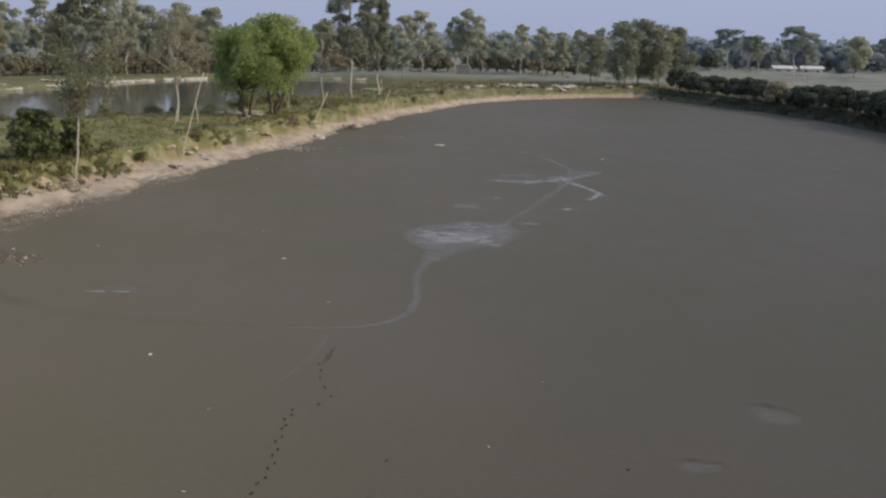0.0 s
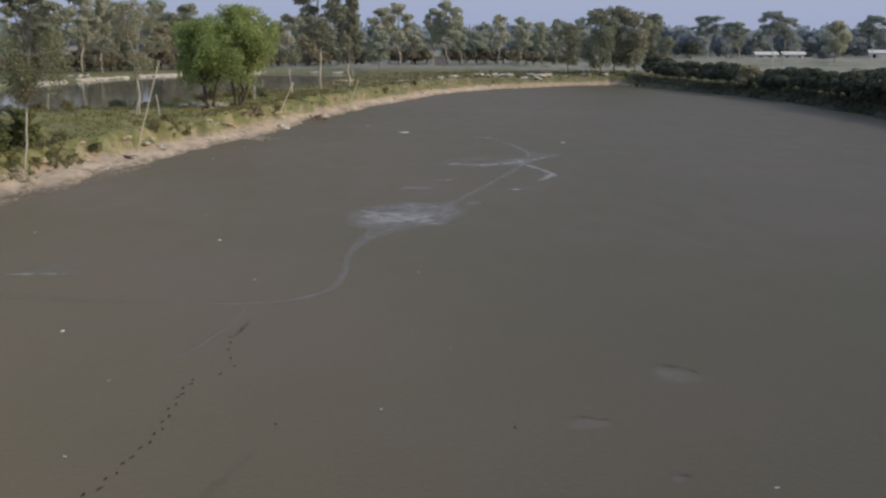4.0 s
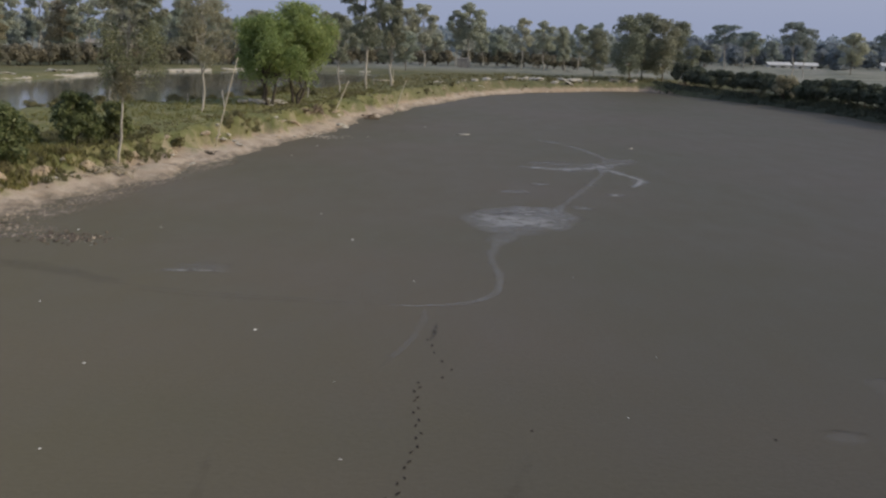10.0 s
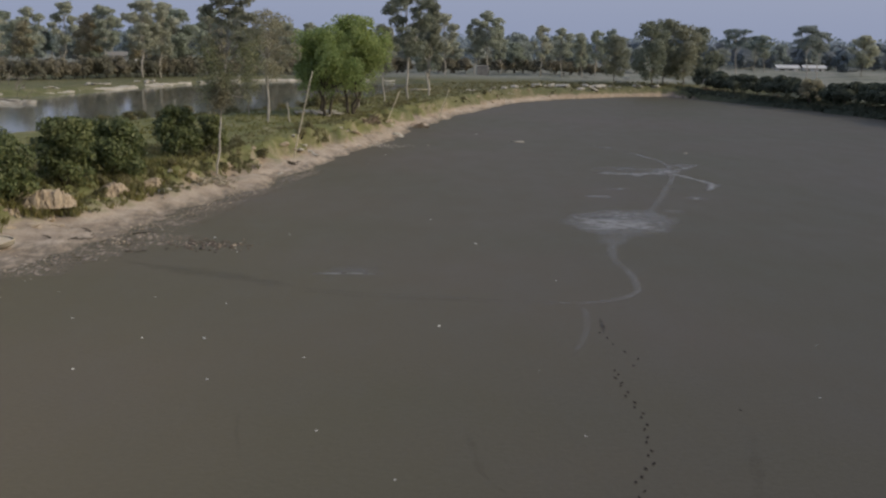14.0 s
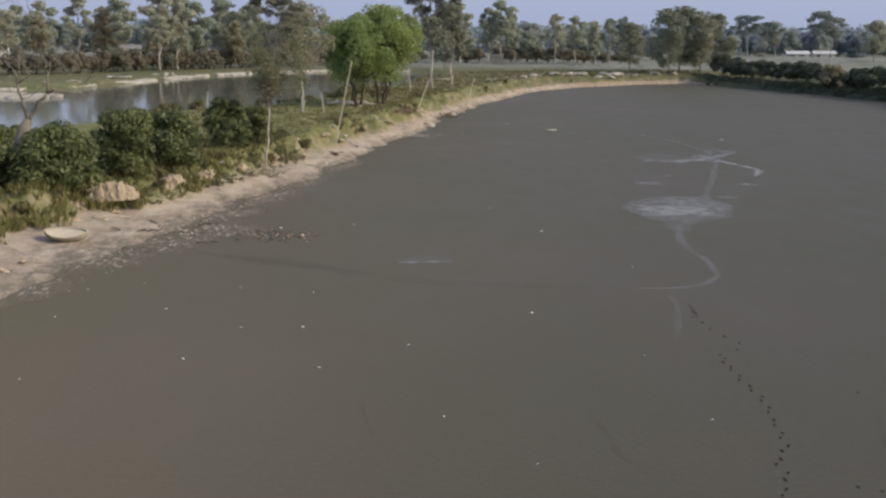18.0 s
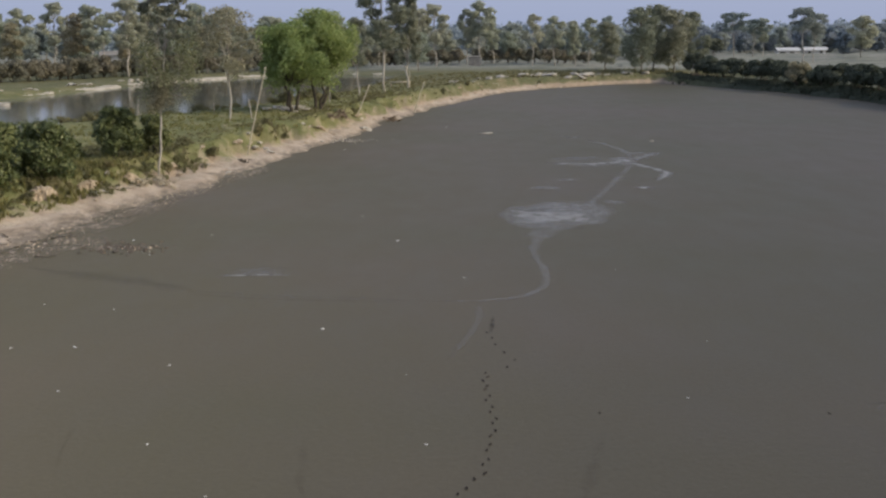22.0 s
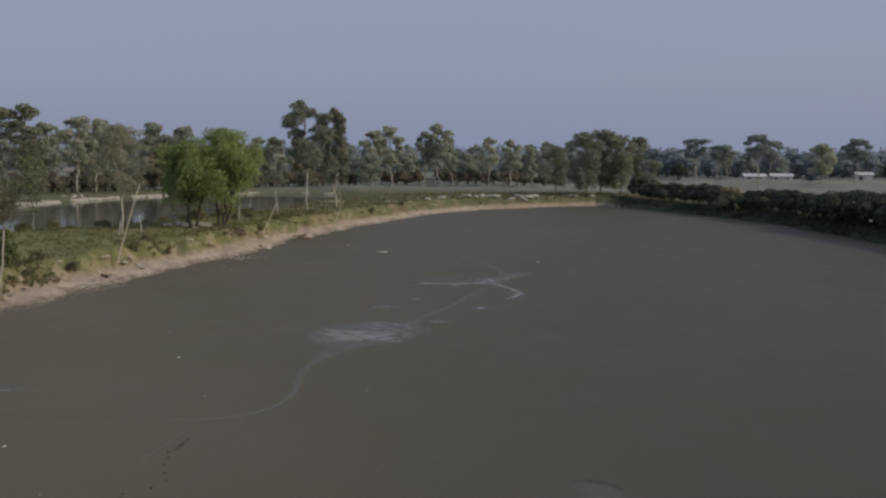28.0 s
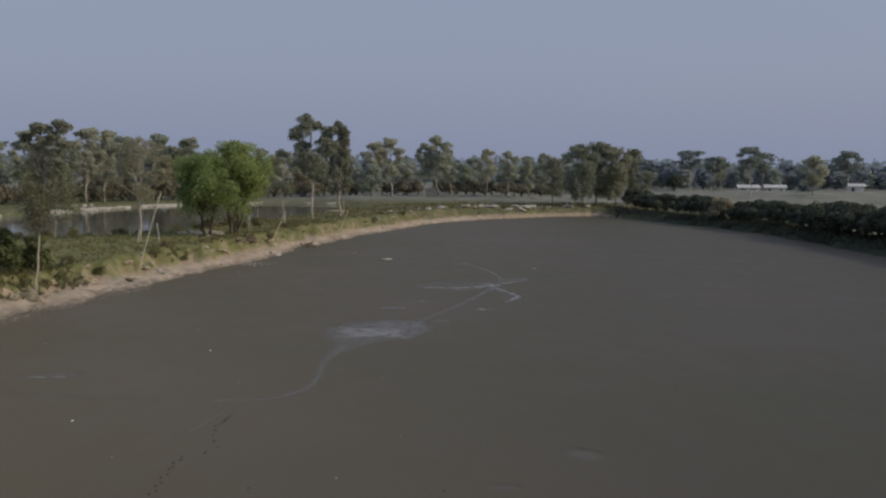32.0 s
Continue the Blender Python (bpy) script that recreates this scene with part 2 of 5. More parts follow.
PALE_BARK = simple("pale_smooth_bark", (0.36, 0.32, 0.26), (0.60, 0.55, 0.47), 2.0, 0.8, 0.2, 0.3, 0.02, (2, 2, 0.4))
DARK_BARK = simple("dark_bark", (0.06, 0.05, 0.04), (0.13, 0.11, 0.085), 3.0, 0.9, 0.15, 0.5, 0.02, (3, 3, 0.5))
BAMBOO = simple("weathered_bamboo", (0.34, 0.29, 0.20), (0.52, 0.46, 0.34), 2.0, 0.7, 0.25, 0.2, 0.01, (6, 6, 0.8))
ROOT = simple("exposed_root_and_brush", (0.14, 0.105, 0.075), (0.30, 0.235, 0.17), 4.0, 0.9, 0.1, 0.4)
BOAT_OUT = simple("boat_weathered_paint", (0.36, 0.32, 0.24), (0.48, 0.43, 0.33), 4.0, 0.7, 0.25, 0.2)
BOAT_IN = simple("boat_pale_floor", (0.54, 0.45, 0.32), (0.64, 0.55, 0.41), 3.0, 0.75, 0.2, 0.2)
WALL_PLASTER = simple("weathered_white_plaster", (0.55, 0.53, 0.49), (0.74, 0.72, 0.68), 0.8, 0.9, 0.15, 0.0)
ROOF_TIN = simple("pale_tin_roof", (0.46, 0.46, 0.45), (0.62, 0.61, 0.59), 1.2, 0.6, 0.3, 0.0)
DARK_GAP = simple("dark_doorway", (0.03, 0.03, 0.03), (0.06, 0.055, 0.05), 2.0, 0.9, 0.1, 0.0)
BRICK_WALL = simple("pale_brick_wall", (0.34, 0.27, 0.22), (0.46, 0.39, 0.33), 2.0, 0.9, 0.1, 0.2)

LEAF_MANGO = leafy("glossy_orchard_leaf", (0.095, 0.120, 0.046), (0.165, 0.188, 0.072), (0.310, 0.315, 0.135), 0.5, 0.35, 0.35, 0.35)
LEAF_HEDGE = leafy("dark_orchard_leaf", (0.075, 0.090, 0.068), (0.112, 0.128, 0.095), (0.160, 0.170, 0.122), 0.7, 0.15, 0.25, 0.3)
# far row's leaf: browner than the hedge, and paled to carry distance haze
LEAF_ROW = leafy("hazed_orchard_leaf", (0.215, 0.200, 0.155), (0.270, 0.250, 0.190), (0.330, 0.302, 0.230), 0.8, 0.1, 0.45, 0.2)
# bluer leaf copy for far trees, distance haze put into the colour
LEAF_BLUE_HAZE = leafy("far_hazed_blue_green_leaf", (0.255, 0.292, 0.285), (0.298, 0.335, 0.322), (0.350, 0.385, 0.362), 0.8, 0.1, 0.45, 0.08)
LEAF_OLIVE = leafy("dull_olive_leaf", (0.235, 0.240, 0.140), (0.300, 0.302, 0.180), (0.380, 0.372, 0.230), 0.7, 0.15, 0.5, 0.2)
LEAF_FRESH = leafy("fresh_spring_leaf", (0.270, 0.330, 0.125), (0.360, 0.425, 0.165), (0.460, 0.500, 0.215), 0.6, 0.2, 0.5, 0.25)
LEAF_EUC = leafy("grey_green_leaf", (0.250, 0.262, 0.200), (0.320, 0.330, 0.250), (0.400, 0.402, 0.310), 0.6, 0.25, 0.5, 0.15)
# paler leaf copy for mid-distance trees, haze put into its base colour
LEAF_MID_HAZE = leafy("hazed_grey_green_leaf", (0.430, 0.450, 0.368), (0.490, 0.508, 0.418), (0.560, 0.570, 0.470), 0.7, 0.15, 0.55, 0.06)
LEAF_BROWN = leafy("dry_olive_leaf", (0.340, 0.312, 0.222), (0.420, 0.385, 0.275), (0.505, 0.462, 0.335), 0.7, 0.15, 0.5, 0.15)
# two leaf copies whose pale colour stands in for haze
LEAF_FAR_HAZE = leafy("far_hazed_grey_green_leaf", (0.395, 0.430, 0.405), (0.430, 0.465, 0.436), (0.465, 0.496, 0.464), 0.8, 0.1, 0.55, 0.05)
LEAF_HORIZON_HAZE = leafy("distant_hazed_blue_leaf", (0.320, 0.362, 0.400), (0.336, 0.378, 0.416), (0.352, 0.394, 0.432), 0.9, 0.05, 0.5, 0.0)
WEED = leafy("bank_weed_leaf", (0.200, 0.190, 0.100), (0.260, 0.240, 0.132), (0.340, 0.300, 0.180), 0.8, 0.1, 0.45, 0.3)
TUFT = leafy("bank_grass_blade", (0.200, 0.202, 0.082), (0.265, 0.258, 0.110), (0.350, 0.318, 0.160), 0.8, 0.1, 0.45, 0.3)


# ---- mesh tools ----
class Geo:
    def __init__(self):
        self.v, self.f, self.n = [], [], 0

    def add(self, verts, faces):
        verts = np.asarray(verts, float).reshape(-1, 3)
        self.v.append(verts)
        self.f.extend([tuple(i + self.n for i in q) for q in faces])
        self.n += len(verts)

    def tube(self, pts, radii, sides=7, cap=True):
        pts = [Vector(p) for p in pts]
        vs, fs = [], []
        for i, p in enumerate(pts):
            d = (pts[min(i + 1, len(pts) - 1)] - pts[max(i - 1, 0)]).normalized()
            a = d.cross(Vector((0.31, 0.95, 0.05))).normalized()
            c = d.cross(a)
            for k in range(sides):
                t = 2 * math.pi * k / sides
                vs.append(p + (a * math.cos(t) + c * math.sin(t)) * radii[i])
        for i in range(len(pts) - 1):
            for k in range(sides):
                q = (k + 1) % sides
                fs.append((i * sides + k, i * sides + q, (i + 1) * sides + q, (i + 1) * sides + k))
        if cap:
            fs.append(tuple(range(sides))[::-1])
            fs.append(tuple((len(pts) - 1) * sides + k for k in range(sides)))
        self.add([tuple(v) for v in vs], fs)

    def box(self, c, s, rz=0.0):
        x, y, z = s[0] / 2, s[1] / 2, s[2] / 2
        cz, sz = math.cos(rz), math.sin(rz)
        vs = [(c[0] + i * x * cz - j * y * sz, c[1] + i * x * sz + j * y * cz, c[2] + k * z)
              for i, j, k in ((-1, -1, -1), (1, -1, -1), (1, 1, -1), (-1, 1, -1), (-1, -1, 1), (1, -1, 1), (1, 1, 1), (-1, 1, 1))]
        self.add(vs, [(3, 2, 1, 0), (4, 5, 6, 7), (0, 1, 5, 4), (1, 2, 6, 5), (2, 3, 7, 6), (3, 0, 4, 7)])

    def leaves(self, at, size, r, up=0.3, long=1.9, out=None, tidy=0.6):
        """One pointed four-cornered leaf at each place; tidy turns its face outward."""
        at = np.asarray(at, float)
        k = len(at)
        d = r.normal(size=(k, 3))
        d[:, 2] *= 0.8
        d /= np.linalg.norm(d, axis=1)[:, None]
        e = r.normal(size=(k, 3)) + np.array([0, 0, up])
        e = np.cross(d, e)
        e /= np.linalg.norm(e, axis=1)[:, None] + 1e-9
        if out is not None:
            q = r.normal(size=(k, 3))
            face = out * tidy + q / np.linalg.norm(q, axis=1)[:, None] * (1 - tidy)
            face /= np.linalg.norm(face, axis=1)[:, None] + 1e-9
            d = np.cross(face, d)
            d /= np.linalg.norm(d, axis=1)[:, None] + 1e-9
            e = np.cross(face, d)
        s = size * r.uniform(0.6, 1.3, (k, 1))
        q = np.stack([at - d * s * long / 2, at + e * s / 2, at + d * s * long / 2, at - e * s / 2], 1).reshape(-1, 3)
        self.add(q, [(4 * i, 4 * i + 1, 4 * i + 2, 4 * i + 3) for i in range(k)])

    def mesh(self, name):
        me = bpy.data.meshes.new(name)
        me.from_pydata(np.concatenate(self.v).tolist(), [], self.f)
        me.update()
        return me


def part(name, g, material, parent=None, label="", smooth=False):
    me = g if isinstance(g, bpy.types.Mesh) else g.mesh(name)
    if not me.materials:
        me.materials.append(material)
    if smooth:
        me.polygons.foreach_set("use_smooth", [True] * len(me.polygons))
    ob = new(name, me)
    ob.parent = parent
    if label:
        ob["label"] = label
    return ob


def empty(name, m=None):
    ob = new(name)
    ob.empty_display_size = 0.3
    if m:
        ob.matrix_basis = m
    return ob


def hash2(i, j):
    h = (i.astype(np.int64) * 374761393 + j.astype(np.int64) * 668265263) & 0xFFFFFFFF
    h = ((h ^ (h >> 13)) * 1274126177) & 0xFFFFFFFF
    return ((h ^ (h >> 16)) & 0xFFFF) / 65535.0


def vnoise(x, y):
    i, j = np.floor(x), np.floor(y)
    u, v = x - i, y - j
    u, v = u * u * (3 - 2 * u), v * v * (3 - 2 * v)
    return ((hash2(i, j) * (1 - u) + hash2(i + 1, j) * u) * (1 - v) + (hash2(i, j + 1) * (1 - u) + hash2(i + 1, j + 1) * u) * v) * 2 - 1


def fnoise(x, y, s, octaves=3):
    return sum(vnoise(x * s * 2 ** k + 17.3 * k, y * s * 2 ** k - 9.1 * k) * 0.5 ** k for k in range(octaves))


# ---- ground plan ----
MUD_SHORE = [(-23.2, 28), (-21.1, 33.6), (-20.4, 38.9), (-18.6, 44.3), (-17.3, 49.5), (-16.6, 55), (-14.8, 63.5), (-12, 76.6), (-10.2, 86),
             (-8.1, 95), (-5.6, 112), (-1.5, 129), (3.6, 148), (9.5, 166), (19, 180), (29, 189), (37.5, 194), (42.5, 184), (47.5, 169),
             (51.5, 156), (53.8, 141), (54.8, 122), (55.5, 100), (56, 60), (56, -20), (46, -45), (0, -55), (-40, -45), (-46, -10), (-33, 14)]
WATER_SHORE = [(-66, 58), (-50, 66), (-41, 72.5), (-35.5, 81), (-31.6, 92.5), (-28.5, 101.5), (-25.5, 104.5), (-22.3, 110.8), (-19.6, 117), (-17.0, 123.5), (-14.8, 133), (-12.8, 146), (-11.0, 160), (-9.4, 178), (-7.5, 196),
               (-12, 207), (-22, 210), (-32, 204), (-39, 194), (-44.5, 182), (-48.5, 166), (-50.5, 150), (-54.5, 136), (-75, 126), (-104, 116), (-100, 62)]
WATER_Z = 1.28


def outside(x, y, poly):
    """Signed distance to a closed outline, positive outside."""
    best = np.full(x.shape, 1e9)
    inside = np.zeros(x.shape, bool)
    for (ax, ay), (bx, by) in zip(poly, poly[1:] + poly[:1]):
        dx, dy = bx - ax, by - ay
        t = np.clip(((x - ax) * dx + (y - ay) * dy) / (dx * dx + dy * dy), 0, 1)
        best = np.minimum(best, np.hypot(x - ax - t * dx, y - ay - t * dy))
        if dy:
            inside ^= ((ay > y) != (by > y)) & (x < (bx - ax) * (y - ay) / dy + ax)
    return np.where(inside, -best, best)


def step(a, b, v):
    t = np.clip((v - a) / (b - a), 0, 1)
    return t * t * (3 - 2 * t)


def land(x, y):
    """Height of the land sheet."""
    x, y = np.asarray(x, float), np.asarray(y, float)
    d = outside(x, y, MUD_SHORE)
    near = np.abs(d) < 14
    d = d + np.where(near, 0.50 * fnoise(x, y, 0.33, 3) + 0.30 * fnoise(x + 9, y, 1.1, 2), 0)
    left = step(14, 4, x - 0.12 * (y - 120))
    low_z = 0.52 + 0.55 * (1 - left)
    beach = 0.22 + 1.35 * left + 4.1 * np.exp(-((y - 43.5) / 10.0) ** 2) * left + 0.35 * fnoise(x + 40, y, 0.2, 2) + 0.95 * left * np.exp(-((y - 64) / 24.0) ** 2)
    scarp = beach + 2.6 - 1.4 * left - 0.55 * np.exp(-((y - 49) / 6.0) ** 2) * left + 0.25 * fnoise(x, y - 30, 0.5, 2)
    lump = fnoise(x * 1.0, y * 1.0, 0.8, 3)
    flat_top = 1.62 + 0.30 * left + 0.10 * fnoise(x, y, 0.07, 3) + 0.05 * fnoise(x, y, 0.7, 2)
    flat_top = flat_top - 0.60 * np.exp(-((y - 53) / 14.0) ** 2) * step(-6, -14, x)
    right = step(40, 47, x) * step(204, 190, y)
    flat_top, low_z = flat_top - 0.65 * right, low_z - 0.5 * right
    z = np.where(d < 0, np.maximum(-0.7, d * 0.35), 0)
    z = np.where(d >= 0, low_z * np.clip(d / beach, 0, 1) ** 0.85 + 0.075 * lump * np.clip(d * 1.5, 0.55, 1), z)
    z = z + (flat_top - low_z) * step(beach, scarp, d + 0.18 * lump)
    z = z + (0.12 + 0.12 * left) * lump * np.exp(-((d - (beach + scarp) / 2) / 0.9) ** 2)
    z = z + 0.50 * np.exp(-((d - beach + 0.1) / 1.1) ** 2) * np.exp(-((y - 51) / 8.0) ** 2) * left
    w = outside(x, y, WATER_SHORE) + 0.7 * fnoise(x, y, 0.25, 2)
    z = np.where(w < 4, np.minimum(z, WATER_Z + (z - WATER_Z) * step(0.2, 3.6, w) + 0.06 * step(-0.3, 0.4, w)) - 1.4 * step(0.1, -5, w), z)
    return z


def height(x, y):
    return float(land(np.array([x]), np.array([y]))[0])


def span(*runs):
    out = []
    for a, b_, s in runs:
        out.append(np.linspace(a, b_, max(2, int(round((b_ - a) / s)) + 1))[:-1])
    return np.concatenate(out)


def reach(start, end, count):
    """Ever wider steps out to the horizon."""
    return start + np.sign(end - start) * (np.geomspace(1, abs(end - start) + 1, count) - 1)


def sheet(name, xs, ys, zf, material):
    gx, gy = np.meshgrid(xs, ys)
    gz = zf(gx.ravel(), gy.ravel())
    co = np.stack([gx.ravel(), gy.ravel(), gz], 1)
    w, h = len(xs), len(ys)
    a = (np.arange(h - 1)[:, None] * w + np.arange(w - 1)[None]).ravel()
    quads = np.stack([a, a + 1, a + w + 1, a + w], 1)
    me = bpy.data.meshes.new(name)
    me.vertices.add(len(co))
    me.vertices.foreach_set("co", co.ravel())
    me.loops.add(quads.size)
    me.loops.foreach_set("vertex_index", quads.ravel())
    me.polygons.add(len(quads))
    me.polygons.foreach_set("loop_start", np.arange(len(quads)) * 4)
    me.update()
    me.validate()
    me.polygons.foreach_set("use_smooth", [True] * len(quads))
    me.materials.append(material)
    return new(name, me)


def mudz(x, y):
    return 0.025 * fnoise(np.asarray(x, float), np.asarray(y, float), 0.12, 2)


gxs = np.concatenate([reach(-110, -3200, 16)[::-1], span((-109, -62, 2.4), (-62, -26, 0.8), (-26, -2, 0.28), (-2, 32, 0.8), (32, 62, 0.5), (62, 120, 3)), reach(120, 3200, 16)])
gys = np.concatenate([reach(-62, -3200, 14)[::-1], span((-61, 26, 3), (26, 82, 0.28), (82, 130, 0.45), (130, 200, 0.7), (200, 300, 2.5)), reach(300, 3600, 16)])
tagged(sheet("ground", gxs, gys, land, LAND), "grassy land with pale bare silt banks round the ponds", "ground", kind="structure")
mud = sheet("mud_floor", span((-48, 60, 1.2)), span((-58, 198, 1.2)), mudz, MUD)
tagged(mud, "smooth grey-brown wet mud on the drained pond floor", "mud", kind="structure")
water = sheet("water", span((-110, -2, 4)), span((56, 218, 4)), lambda x, y: WATER_Z + 0 * x, WATER)
bmw = bmesh.new()
bmw.from_mesh(water.data)
far_f = [f for f in bmw.faces if outside(np.array([f.calc_center_median().x]), np.array([f.calc_center_median().y]), WATER_SHORE)[0] > 4]
bmesh.ops.delete(bmw, geom=far_f, context="FACES")
bmw.to_mesh(water.data)
bmw.free()
tagged(water, "still murky green-grey pond water", "water", kind="structure")


# ---- trees ----
def puff_points(puffs, count, r, shell=0.55):
    """Places in a crown made of many uneven puffs (x, y, z, radius, squash)."""
    p = np.array(puffs)
    pick = r.choice(len(p), count, p=p[:, 3] ** 2 / (p[:, 3] ** 2).sum())
    d = r.normal(size=(count, 3))
    d /= np.linalg.norm(d, axis=1)[:, None]
    rad = p[pick, 3] * (shell + (1.08 - shell) * r.random(count) ** 0.7)
    out = p[pick, :3] + d * rad[:, None] * np.stack([np.ones(count), np.ones(count), p[pick, 4]], 1)
    return out


def soft_points(puffs, count, r):
    """Places in an airy crown: puffs that thin out towards their rims."""
    p = np.array(puffs)
    pick = r.choice(len(p), count, p=p[:, 3] ** 2 / (p[:, 3] ** 2).sum())
    d = np.clip(r.normal(size=(count, 3)), -2.1, 2.1) * 0.52
    return p[pick, :3] + d * p[pick, 3:4] * np.stack([np.ones(count), np.ones(count), p[pick, 4]], 1)


def clump_points(puffs, count, r):
    """Places and outward directions on the skins of leaf clumps, fuller above than below."""
    p = np.array(puffs)
    pick = r.choice(len(p), count, p=p[:, 3] ** 2 / (p[:, 3] ** 2).sum())
    d = r.normal(size=(count, 3))
    d[:, 2] = np.where((d[:, 2] < 0) & (r.random(count) < 0.55), -d[:, 2], d[:, 2])
    d /= np.linalg.norm(d, axis=1)[:, None]
    rad = p[pick, 3] * (0.72 + 0.36 * r.random(count) ** 0.8 + 0.10 * (r.random(count) < 0.08))
    at = p[pick, :3] + d * rad[:, None] * np.stack([np.ones(count), np.ones(count), p[pick, 4]], 1)
    return at, d


def limb(g, a, b_, r0, r1, r, wob=0.08, seg=5):
    a, b_ = np.array(a, float), np.array(b_, float)
    n_ = np.linalg.norm(b_ - a)
    pts = [a + (b_ - a) * t + (r.normal(size=3) * wob * n_ * (0 < k < seg)) for k, t in enumerate(np.linspace(0, 1, seg + 1))]
    g.tube(pts, np.linspace(r0, r1, seg + 1), 6)
    return pts


def eucalyptus(seed, h=13.0, wide=2.6, low=0.42, n_leaf=2600, leaf=0.24, puffs=13, bark=None, leaves=None, lean=0.0, label="", trunk_r=0.16, flat=0.75, tight=1.0):
    """Bare lower trunk, forking limbs, each ending in a lumpy clump of leaves with sky between the clumps."""
    r = np.random.default_rng(seed)
    t, c, g = Geo(), Geo(), Geo()
    topx = r.normal() * 0.4 + lean
    pts = limb(t, (0, 0, -0.3), (topx, r.normal() * 0.3, h * 0.90), trunk_r, 0.04, r, 0.012, 9)
    ps = []
    turn = r.uniform(0, 6.28)
    for k in range(puffs):
        f = low + (1 - low) * (k + r.random()) / puffs
        e = (f - low) / (1 - low)
        base = np.array(pts[0]) + (np.array(pts[-1]) - np.array(pts[0])) * min(f * 0.80, 0.92)
        turn += 2.4 + r.normal() * 0.4
        spread = wide * (0.45 + 0.55 * math.sin(math.pi * min(1, e * 0.80 + 0.18))) * r.uniform(0.25, 0.95)
        if e > 0.85:
            spread *= 0.5
        rc = wide * r.uniform(0.32, 0.50) * tight
        tip = np.array([base[0] + spread * math.cos(turn), base[1] + spread * math.sin(turn), min(f * h, h - rc * flat * 0.8)])
        limb(g, base, tip, trunk_r * 0.40, 0.025, r, 0.05, 4)
        ps.append((*tip, rc * 0.78, flat))
        for j in range(5):
            o = r.normal(size=3)
            o /= np.linalg.norm(o)
            ps.append((*(tip + o * np.array([0.85, 0.85, 0.55 * flat]) * rc), rc * r.uniform(0.34, 0.58), flat))
    at, out = clump_points(ps, int(n_leaf * 2.3), r)
    c.leaves(at, leaf * 0.82, r, 0.2, 2.1, out, 0.55)
    root = empty("eucalyptus_tree")
    part("trunk", t, bark or PALE_BARK, root, "", True)
    part("branchwork", g, bark or PALE_BARK, root, "", True)
    part("crown", c, leaves or LEAF_EUC, root)
    return tagged(root, label or "slender grey-green eucalyptus tree with a pale bare trunk", "tree", "eucalyptus trees round the ponds")


def bush(seed, rad=1.5, h=2.7, stem=0.25, n_leaf=3800, leaf=0.085, leaves=None, name="mango_bush", label="", group="", n_puff=26, stems=4):
    r = np.random.default_rng(seed)
    t, c = Geo(), Geo()
    ps = []
    for k in range(n_puff):
        ang, e = r.uniform(0, 2 * math.pi), r.random() ** 0.8
        rr = rad * (0.30 + 0.62 * r.random() ** 0.6) * math.cos(e * 1.25) ** 0.55
        z = stem + (h - stem) * (0.12 + 0.74 * e)
        q = r.uniform(0.24, 0.42) * rad
        ps.append((rr * math.cos(ang), rr * math.sin(ang), z, q, 0.8))
    ps.append((0, 0, stem + (h - stem) * 0.45, rad * 0.62, 0.8))
    for k in range(stems):
        p = ps[r.integers(len(ps) - 1)]
        limb(t, (r.normal() * 0.06, r.normal() * 0.06, -0.25), p[:3], 0.05 + 0.03 * rad, 0.02, r, 0.06, 4)
    at, out = clump_points(ps, n_leaf, r)
    c.leaves(at, leaf, r, 0.5, 2.2, out + np.array([0, 0, 0.25]), 0.55)
    root = empty(name)
    part("stem", t, DARK_BARK, root, "", True)
    part("foliage", c, leaves or LEAF_MANGO, root)
    return tagged(root, label, "bush", group)


def place(ob, x, y, s=1.0, rz=0.0, sz=None, dz=0.0):
    ob.matrix_basis = Matrix.LocRotScale((x, y, height(x, y) + dz), Euler((0, 0, rz)), (s, s, sz or s))
    return ob


def clone(ob, x, y, s=1.0, rz=0.0, sz=None, dz=0.0):
    m = Matrix.LocRotScale((x, y, height(x, y) + dz), Euler((0, 0, rz)), None)
    keep, ob.scale = ob.scale.copy(), (s, s, sz or s)
    out = copy_thing(ob, m)
    ob.scale = keep
    return out


# orchard bushes on the near bank
BUSHES = [(-24.4, 48.3, 1.95, 3.0, 11), (-27.3, 47.0, 1.6, 3.0, 19), (-22.0, 52.0, 1.60, 3.45, 12), (-20.9, 56.4, 1.75, 3.35, 13), (-19.35, 64.2, 1.30, 3.5, 14),
          (-17.9, 66.9, 0.95, 2.7, 15), (-22.4, 63.5, 1.1, 1.5, 16), (-28.4, 53.0, 1.8, 2.8, 17), (-26.2, 42.0, 1.7, 2.7, 18)]
for x, y, rad, h, seed in BUSHES:
    place(bush(seed, rad, h, 0.05, int(5200 * rad), 0.105, LEAF_MANGO,
               label="dense dark-green rounded orchard bush on the bank top", group="orchard bushes on the bank", n_puff=44), x, y, dz=-0.12)

